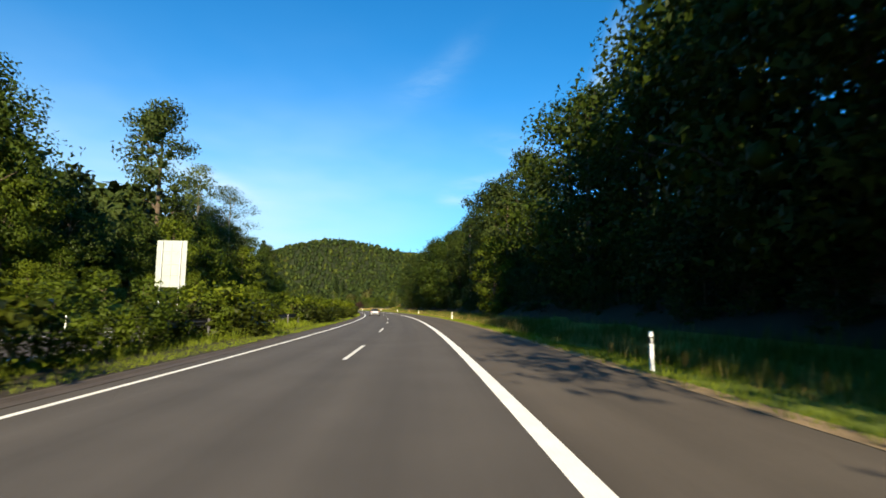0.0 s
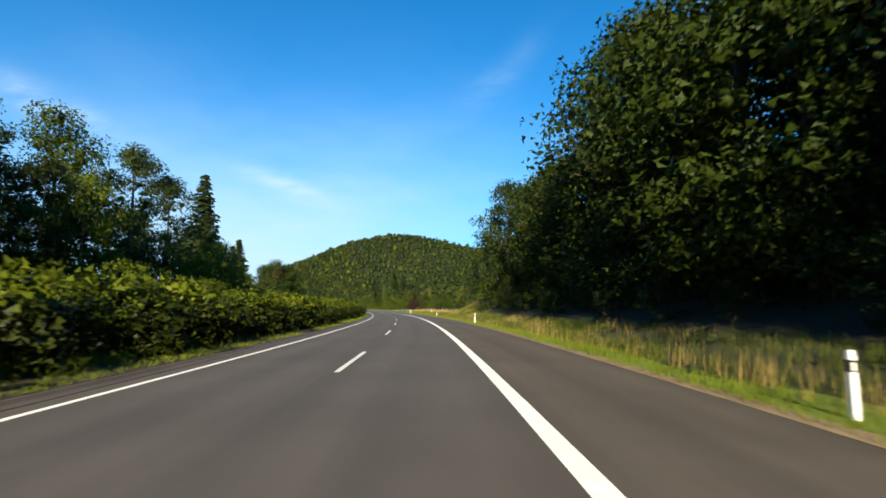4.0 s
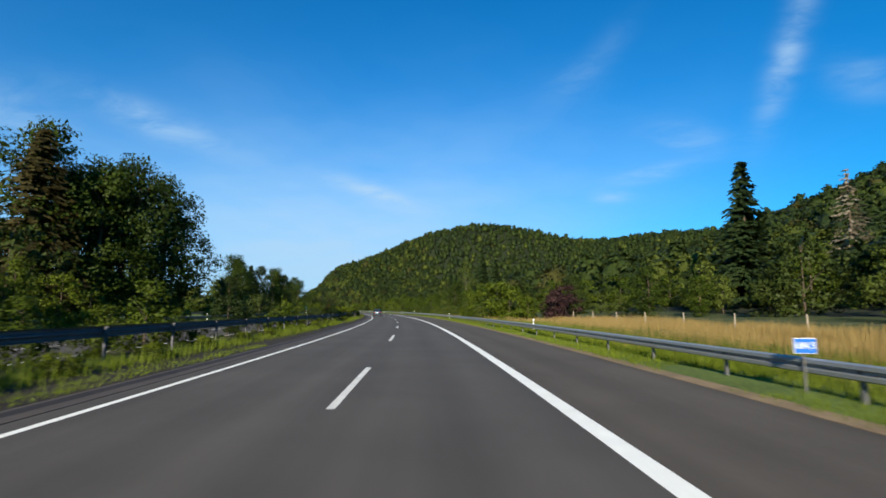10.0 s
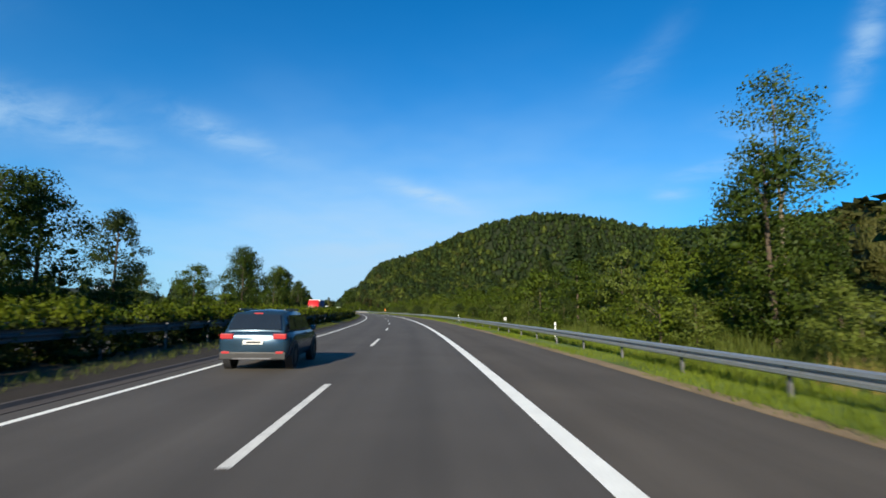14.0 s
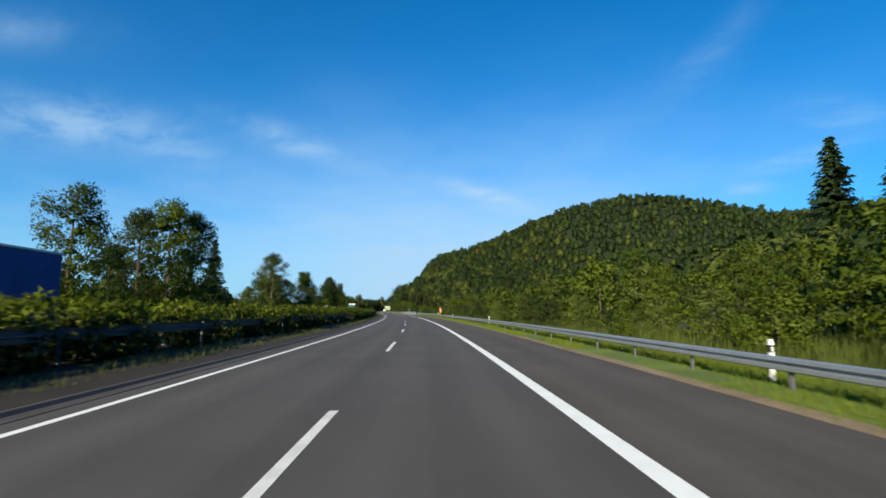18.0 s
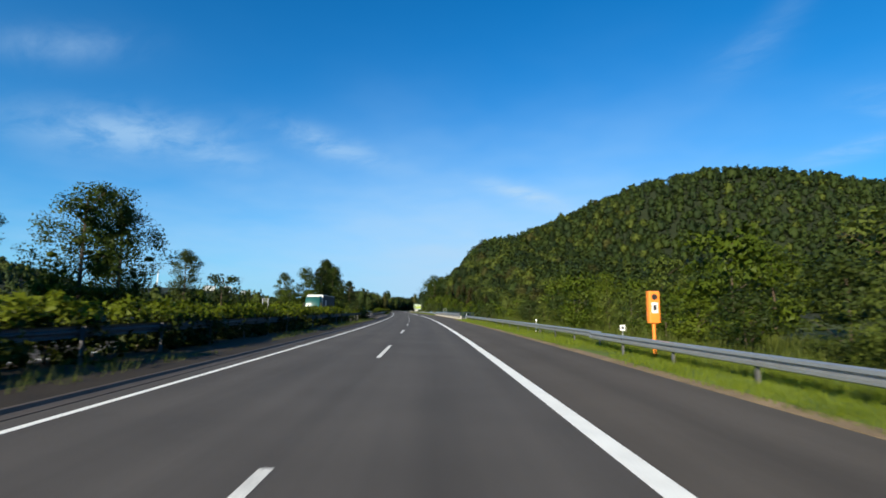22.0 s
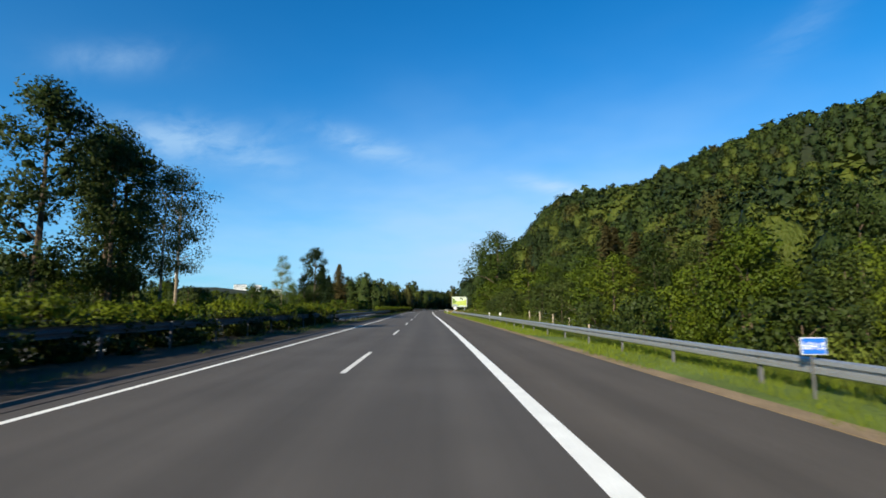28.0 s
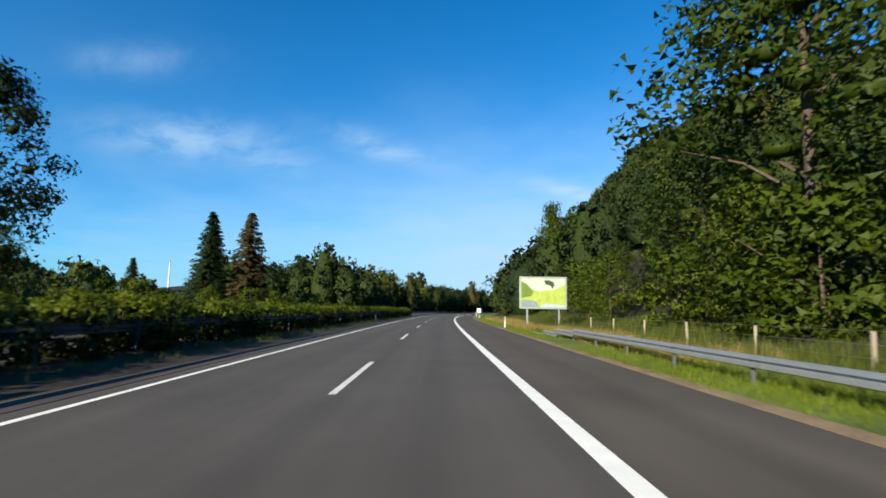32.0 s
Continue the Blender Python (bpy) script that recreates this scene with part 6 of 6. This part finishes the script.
# ---------------------------------------------------------------- campsite below the bridge
def camper(s, u, turn, size=(5.6, 2.2, 2.5)):
    x, y, _ = W(s, u)
    z = float(land_height(np.array([x]), np.array([y]))[0])
    L, wd, h = size
    ob = thing("camper_van", "white camper van parked on the low campsite", "camper", "campers", m=pose(x, y, z - 0.1, 0, 0, turn))
    part("body", boxed(-wd / 2, wd / 2, -L / 2, L / 2, 0.55, h, bevel=0.15), PAINT["van_white"], ob)
    for k in (1, -1):
        part("window", boxed(min(k * wd / 2, k * (wd / 2 + 0.02)), max(k * wd / 2, k * (wd / 2 + 0.02)), -L * 0.25, L * 0.1, 1.4, 2.0, bevel=0.005), PAINT["glass"], ob, "dark side window")
        part("stripe", boxed(min(k * wd / 2, k * (wd / 2 + 0.012)), max(k * wd / 2, k * (wd / 2 + 0.012)), -L * 0.48, L * 0.48, 0.9, 1.05), M["steel_old"], ob, "grey side stripe")
        for y2 in (-L * 0.28, L * 0.3):
            wheel(ob, k * (wd / 2 - 0.12), y2, 0.33, 0.2, 5)
    part("end_window", boxed(-wd * 0.35, wd * 0.35, -L / 2 - 0.02, -L / 2, 1.4, 2.1, bevel=0.005), PAINT["glass"], ob, "dark end window")
    part("roof_box", boxed(-0.4, 0.4, -0.5, 0.4, h, h + 0.16, bevel=0.03), PAINT["van_white"], ob, "white roof hatch")


for s, u, t, sz in ((776, 47, 40, (5.6, 2.2, 2.7)), (768, 50, 100, (6.2, 2.2, 2.9)), (762, 57, 20, (7.0, 2.3, 2.9)), (757, 48, 75, (5.2, 2.1, 2.6)), (745, 47, 60, (6.4, 2.3, 2.9)), (775, 62, 10, (5.8, 2.2, 2.7)), (739, 52, 110, (6.0, 2.2, 2.8)), (752, 64, 45, (5.4, 2.2, 2.7))):
    camper(s, u, t, sz)


# ---------------------------------------------------------------- grasses, one mass each
def tufts(name, label, s0, s1, u0, u1, per_m2, h0, h1, mat, seed, blades=3, lean=0.35, width=0.018, skip=()):
    rng = np.random.default_rng(seed)
    n = int((s1 - s0) * abs(u1 - u0) * per_m2)
    s, u = rng.uniform(s0, s1, n), rng.uniform(u0, u1, n)
    dens = np.array([noise.noise((a * 0.12, b * 0.4, seed)) for a, b in zip(s, u)])
    keep = dens > -0.28
    for a, b in skip:
        keep &= (s < a) | (s > b)
    s, u, dens = s[keep], u[keep], dens[keep]
    base = Wn(s, u, 0 * s)
    base[:, 2] = land_height(base[:, 0], base[:, 1], s, u) + (0.06 if -9.7 < (u0 + u1) / 2 < 0 else -0.02)
    tall = rng.uniform(h0, h1, len(s)) * (0.8 + 0.7 * dens)
    base, tall = np.repeat(base, blades, 0), np.repeat(tall, blades) * rng.uniform(0.6, 1.15, len(s) * blades)
    t = rng.random(len(tall)) * 6.283
    side = np.stack([np.cos(t), np.sin(t), 0 * t], 1)
    fall = np.stack([np.cos(t * 1.7 + 1), np.sin(t * 1.7 + 1), 0 * t], 1) * (tall * lean * rng.random(len(tall)))[:, None]
    base = base + np.stack([np.cos(t * 3), np.sin(t * 3), 0 * t], 1) * 0.07
    w = (width * 0.35 + tall * 0.006)[:, None]
    v = np.stack([base - side * w, base + side * w, base + fall + np.stack([0 * t, 0 * t, tall], 1)], 1).reshape(-1, 3)
    return tagged(obj(name, mesh_of(name, v, np.arange(len(v)).reshape(-1, 3), mat)), label, "grass", kind="stuff")


tufts("verge_grass", "short bright green grass along the shoulder", -5, 1000, 7.86, 9.7, 62, 0.12, 0.28, M["grass"], 1, skip=((697, 766),))
tufts("verge_grass", "longer green grass behind the guardrail", -5, 1000, 9.7, 13.0, 22, 0.25, 0.65, M["weeds"], 2, blades=3, skip=((697, 766), (206, 340)))
tufts("verge_grass", "taller green grass round the guardrail posts", 262, 930, 9.5, 10.8, 55, 0.28, 0.52, M["grass"], 25, skip=((697, 766),))
tufts("straw_grass", "tall dry straw-coloured meadow grass", 196, 345, 14.5, 19, 40, 0.5, 0.9, M["straw"], 3, blades=4)
tufts("meadow_grass", "green meadow grass with a few dry stalks on the bank", 192, 350, 9.7, 15.5, 40, 0.25, 0.65, M["grass"], 23, blades=4)
tufts("meadow_weeds", "darker herbs among the meadow grass on the bank", 192, 350, 10.2, 16.5, 14, 0.4, 0.85, M["weeds"], 28, blades=4)
tufts("straw_grass", "sparse dry stalks in the green lower meadow", 200, 350, 10.4, 14.5, 9, 0.5, 0.85, M["straw"], 29, blades=3)
tufts("straw_grass", "dry seed stalks among the green grass at the wood edge", -5, 215, 9.0, 12.5, 6, 0.5, 0.95, M["straw"], 24, blades=3, width=0.012)
tufts("straw_grass", "tall dry straw-coloured meadow grass", 200, 350, 19, 30, 18, 0.6, 1.0, M["straw"], 4, blades=4, width=0.03)
tufts("straw_grass", "tall dry grass below the fence", 345, 400, 10.8, 13.5, 30, 0.4, 0.8, M["straw"], 5, blades=3)
tufts("straw_grass", "tall dry grass before the billboard", 905, 990, 9.6, 14, 26, 0.4, 0.8, M["straw"], 6, blades=3)
tufts("median_grass", "low green weeds along the drain channel", -5, 1000, -7.2, -5.6, 22, 0.10, 0.35, M["weeds"], 7, blades=3, skip=((697, 766),))
tufts("median_grass", "short sunlit grass beside the drain channel", -5, 300, -6.0, -4.95, 60, 0.06, 0.18, M["grass"], 30, blades=3)
tufts("median_weeds", "bushy green weeds under the median guardrail", 280, 365, -7.3, -6.0, 40, 0.25, 0.6, M["grass"], 31, blades=4)
tufts("wood_edge_weeds", "tall green weeds at the edge of the wood", -5, 225, 9.4, 12.5, 32, 0.35, 0.85, M["weeds"], 8, blades=4)
tufts("west_weeds", "green weeds beyond the other carriageway", 0, 1000, -26.5, -22.2, 6, 0.2, 0.6, M["weeds"], 9, blades=3, width=0.04, skip=((697, 766),))
tufts("median_weeds", "tall green weeds in the first part of the median", -5, 240, -9.5, -6.2, 26, 0.3, 0.75, M["grass"], 10, blades=4)
tufts("bank_weeds", "green weeds and brambles on the bank", 385, 1000, 12.0, 21, 11, 0.4, 1.1, M["weeds"], 11, blades=4, width=0.04, skip=((697, 770),))
tufts("campsite_grass", "grass of the low campsite", 704, 800, 15, 60, 2, 0.1, 0.3, M["grass"], 12, blades=4, width=0.08)
